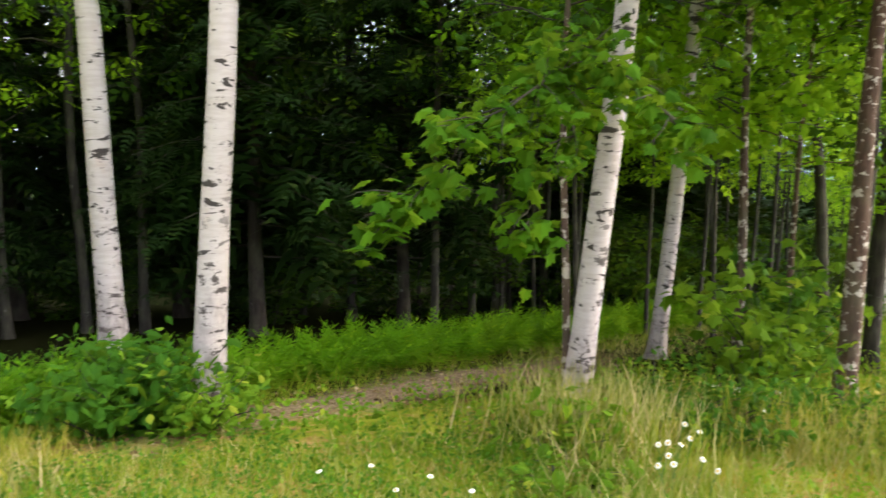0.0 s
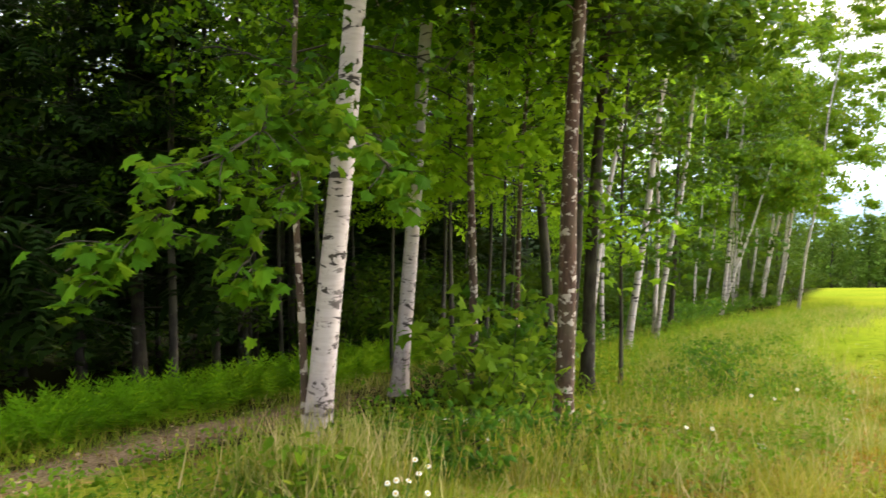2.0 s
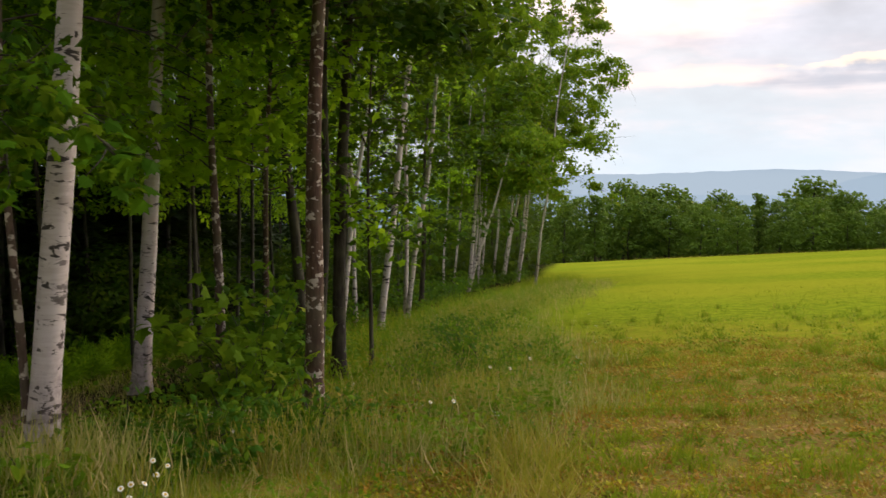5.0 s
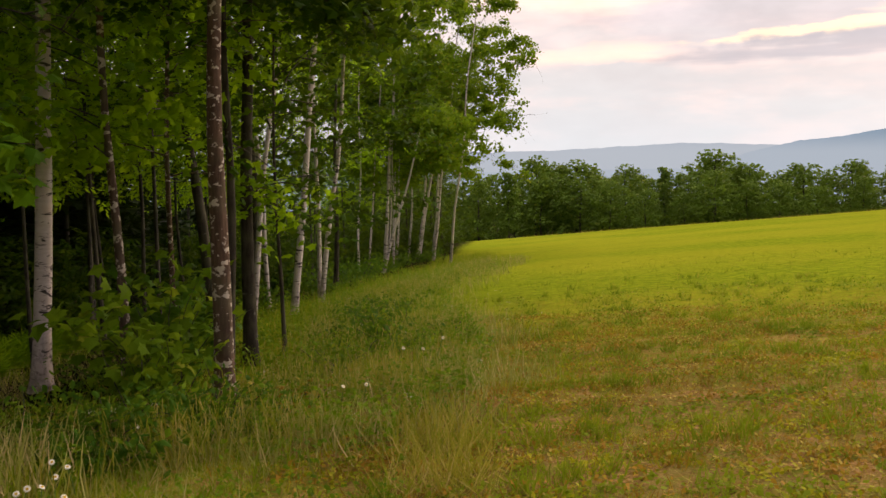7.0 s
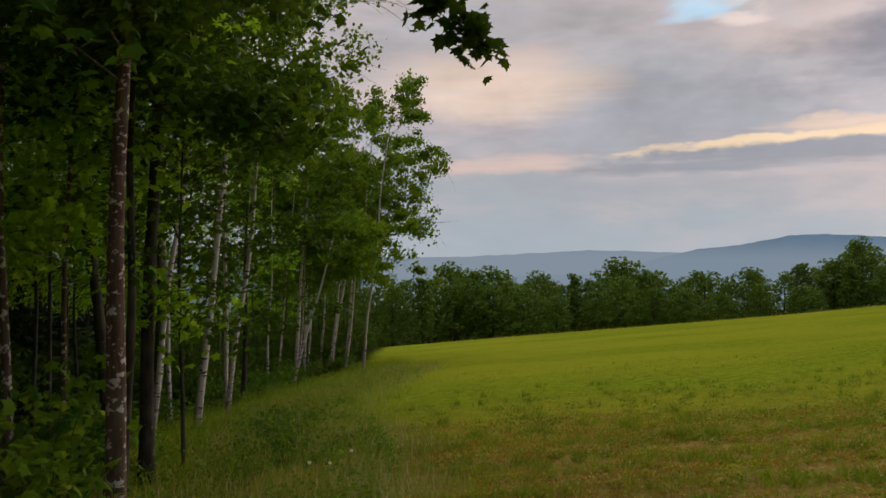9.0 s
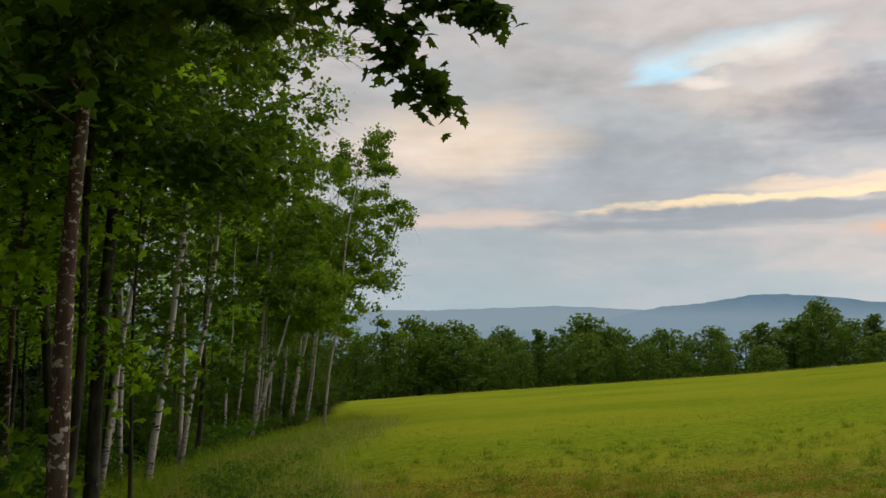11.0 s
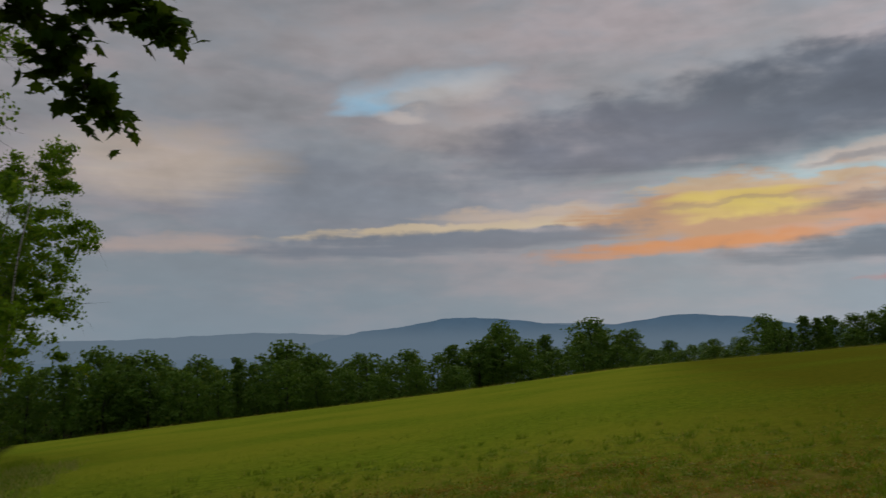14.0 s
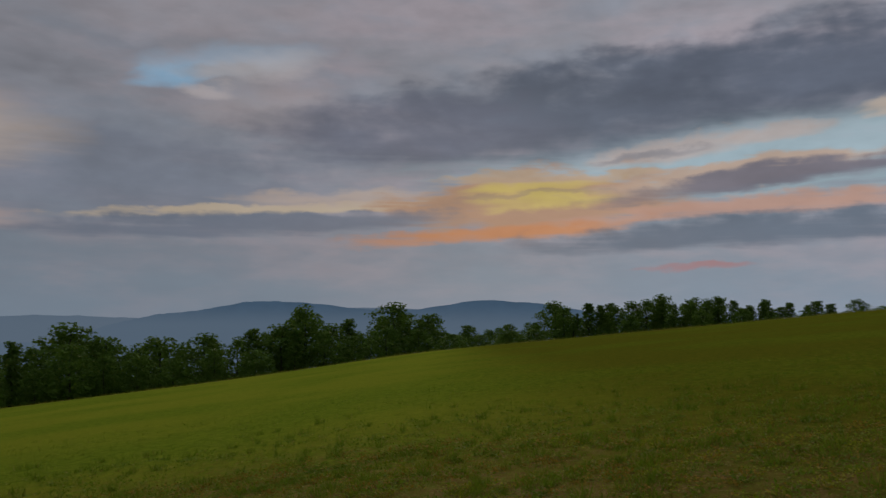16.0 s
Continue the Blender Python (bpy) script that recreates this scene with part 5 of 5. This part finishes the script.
bush(5.2, 7.3, 0.4, 0.45, 420, 0.08, WEED, "low leafy bush in the tall grass")
bush(9.6, 12.2, 0.5, 0.5, 500, 0.08, BUSH_LEAF, "small dark bush in the field margin")
bush(3.2, 5.95, 0.5, 0.55, 800, 0.08, BUSH_LEAF, "low dark green bush beside a maple trunk")
bush(6.1, 8.9, 0.5, 0.6, 700, 0.075, BUSH_LEAF, "low dark rounded bush in the field margin")
bush(7.6, 8.4, 0.4, 0.5, 600, 0.07, WEED, "low green weedy bush in the field margin")
bush(0.95, 5.2, 0.42, 0.38, 260, 0.14, WEED, "light green leafy weed clump before a birch")
bush(0.75, 4.5, 0.34, 0.34, 200, 0.13, WEED, "light green leafy weeds in the long grass")
bush(-2.45, 6.1, 0.75, 0.5, 420, 0.13, BUSH_LEAF, "broad-leaved green bush at a birch's foot", MAPLE_LITE)
bush(3.95, 6.35, 0.32, 0.3, 260, 0.07, RUST, "dry rust-brown dock plant in the grass")
bush(3.5, 9.4, 0.45, 0.7, 700, 0.075, BUSH_LEAF, "low dark green bush between the maples")

skirt = bush(8.2, 15.6, 0.75, 0.7, 520, 0.12, BUSH_LEAF, "low dark green undergrowth at the birches' feet")
for x, y, q in ((9.8, 17.6, 1.0), (12.4, 19.4, 1.1), (14.6, 21.6, 1.2), (17.0, 24.0, 1.2), (18.6, 26.2, 1.1), (20.6, 27.6, 0.9), (22.4, 29.8, 1.2), (24.2, 31.4, 1.1),
                (26.4, 32.4, 1.0), (28.6, 34.6, 1.2), (16.2, 24.8, 1.4), (19.6, 28.8, 1.4), (13.2, 21.8, 1.3), (7.4, 16.2, 1.2)):
    copy_thing(skirt, pose(x, y, float(ground_z(x, y)), 0, 0, rng.uniform(0, 360)) @ Matrix.Scale(q, 4))

# Dark filler added so that the gaps beneath the trees look deep in shade.
thicket = bush(2.6, 15.0, 2.3, 1.3, 320, 0.40, SHADED_WOOD_LEAF, "dense filler thicket that darkens the inside of the wood", TWIG)
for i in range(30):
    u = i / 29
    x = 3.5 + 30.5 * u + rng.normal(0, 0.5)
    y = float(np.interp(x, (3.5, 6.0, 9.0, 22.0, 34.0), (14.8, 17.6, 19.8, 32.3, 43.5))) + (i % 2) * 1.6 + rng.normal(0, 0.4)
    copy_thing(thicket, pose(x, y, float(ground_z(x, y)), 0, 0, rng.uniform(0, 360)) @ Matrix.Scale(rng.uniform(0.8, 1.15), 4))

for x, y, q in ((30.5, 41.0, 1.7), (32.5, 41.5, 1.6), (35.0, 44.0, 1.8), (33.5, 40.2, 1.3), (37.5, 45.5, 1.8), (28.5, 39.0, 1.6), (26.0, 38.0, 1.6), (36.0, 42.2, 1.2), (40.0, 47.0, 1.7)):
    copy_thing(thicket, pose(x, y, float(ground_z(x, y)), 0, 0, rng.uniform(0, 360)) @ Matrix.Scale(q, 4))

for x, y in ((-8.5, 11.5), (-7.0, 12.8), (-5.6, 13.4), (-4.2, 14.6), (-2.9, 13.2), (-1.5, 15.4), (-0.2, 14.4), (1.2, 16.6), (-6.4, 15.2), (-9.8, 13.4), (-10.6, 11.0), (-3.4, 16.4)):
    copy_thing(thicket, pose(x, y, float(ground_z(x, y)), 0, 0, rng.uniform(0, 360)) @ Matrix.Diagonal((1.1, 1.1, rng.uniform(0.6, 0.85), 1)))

umbels = sow(40, 5, 18, 18, 56, lambda x, y, g: (g > 0.2) & (g < 3.0), 0.9)
umbels = np.repeat(umbels, 7, 0) + np.concatenate([rng.normal(0, 0.014, (280, 2)), rng.uniform(0.36, 0.39, (280, 1))], 1)


# ---------------------------------------------------------------- daisies
def plain(name, colour, rough=0.7):
    m, k = material(name)
    at = k.add("ShaderNodeTexCoord").outputs["Object"]
    finish(k, k.mix(k.noise(at, 60.0, 2.0), tuple(0.85 * v for v in colour), colour), rough)
    return m


PETAL, DISC, STEM = plain("daisy_petal", (0.86, 0.86, 0.82)), plain("daisy_disc", (0.70, 0.45, 0.03)), plain("daisy_stem", (0.10, 0.20, 0.04))

tagged(leaf_cloud("yarrow_heads", SMALL, umbels, rng.uniform(0.009, 0.016, len(umbels)), plain("yarrow_white", (0.55, 0.54, 0.45))), "small white yarrow flowers in the field margin", "flowers", kind="stuff")


def daisy(x, y, high):
    t = thing("daisy", x, y, "white ox-eye daisy with a yellow disc in the grass", "daisy", "daisies in the grass")
    lx, ly = rng.normal(0, 0.04, 2)
    line = [(lx * u * u, ly * u * u, high * u - 0.02) for u in np.linspace(0, 1, 5)]
    v, f = tube([(line, [0.003] * 5)], 5)
    mesh_object("stem", v, f, STEM, t)
    top = np.array(line[-1])
    nod = rng.uniform(0.5, 0.95)

    def head(px, py, pz):
        return tuple(top + np.array((px, py * math.cos(nod) - pz * math.sin(nod), py * math.sin(nod) + pz * math.cos(nod))))

    v, f = [], []
    for i in range(13):
        a = 2 * math.pi * i / 13
        c, s_ = math.cos(a), math.sin(a)
        b = len(v)
        for q, w, z in ((0.005, 0.0018, 0.0), (0.0135, 0.0035, 0.003), (0.018, 0.0018, -0.003)):
            v += [head(q * c - w * s_, q * s_ + w * c, z), head(q * c + w * s_, q * s_ - w * c, z)]
        f += [(b, b + 1, b + 3, b + 2), (b + 2, b + 3, b + 5, b + 4)]
    mesh_object("petal_ring", v, f, PETAL, t)
    v, f = [], []
    for i, (q, z) in enumerate(((0.008, -0.002), (0.007, 0.004), (0.003, 0.006))):
        v += [head(q * math.cos(2 * math.pi * j / 8), q * math.sin(2 * math.pi * j / 8), z) for j in range(8)]
    f = [(r * 8 + j, r * 8 + (j + 1) % 8, (r + 1) * 8 + (j + 1) % 8, (r + 1) * 8 + j) for r in range(2) for j in range(8)] + [tuple(16 + j for j in range(8))]
    mesh_object("disc", v, f, DISC, t)
    return t


DAISIES = [(1.51, 4.94, 0.32), (1.49, 4.65, 0.32), (1.65, 4.81, 0.32), (1.27, 4.51, 0.32), (1.32, 4.53, 0.32), (1.34, 4.43, 0.32), (1.22, 4.25, 0.32), (1.28, 4.23, 0.32), (1.4, 4.24, 0.32), (1.43, 4.06, 0.32), (1.22, 4.08, 0.32), (-0.58, 4.39, 0.16), (-0.11, 4.31, 0.16), (-0.17, 4.19, 0.16), (-0.63, 3.93, 0.16), (0.14, 4.0, 0.16), (-0.4, 4.56, 0.16), (3.99, 5.59, 0.3), (4.0, 5.27, 0.3), (5.4, 6.68, 0.35), (5.53, 6.32, 0.35), (6.02, 6.77, 0.35)]
models = [daisy(x, y, h) for x, y, h in DAISIES[:3]]
for i, (x, y, h) in enumerate(DAISIES[3:]):
    copy_thing(models[i % 3], pose(x, y, float(ground_z(x, y)), rng.uniform(4, 14), rng.normal(0, 6), rng.normal(-10, 30)) @ Matrix.Diagonal((1, 1, h / DAISIES[i % 3][2], 1)))
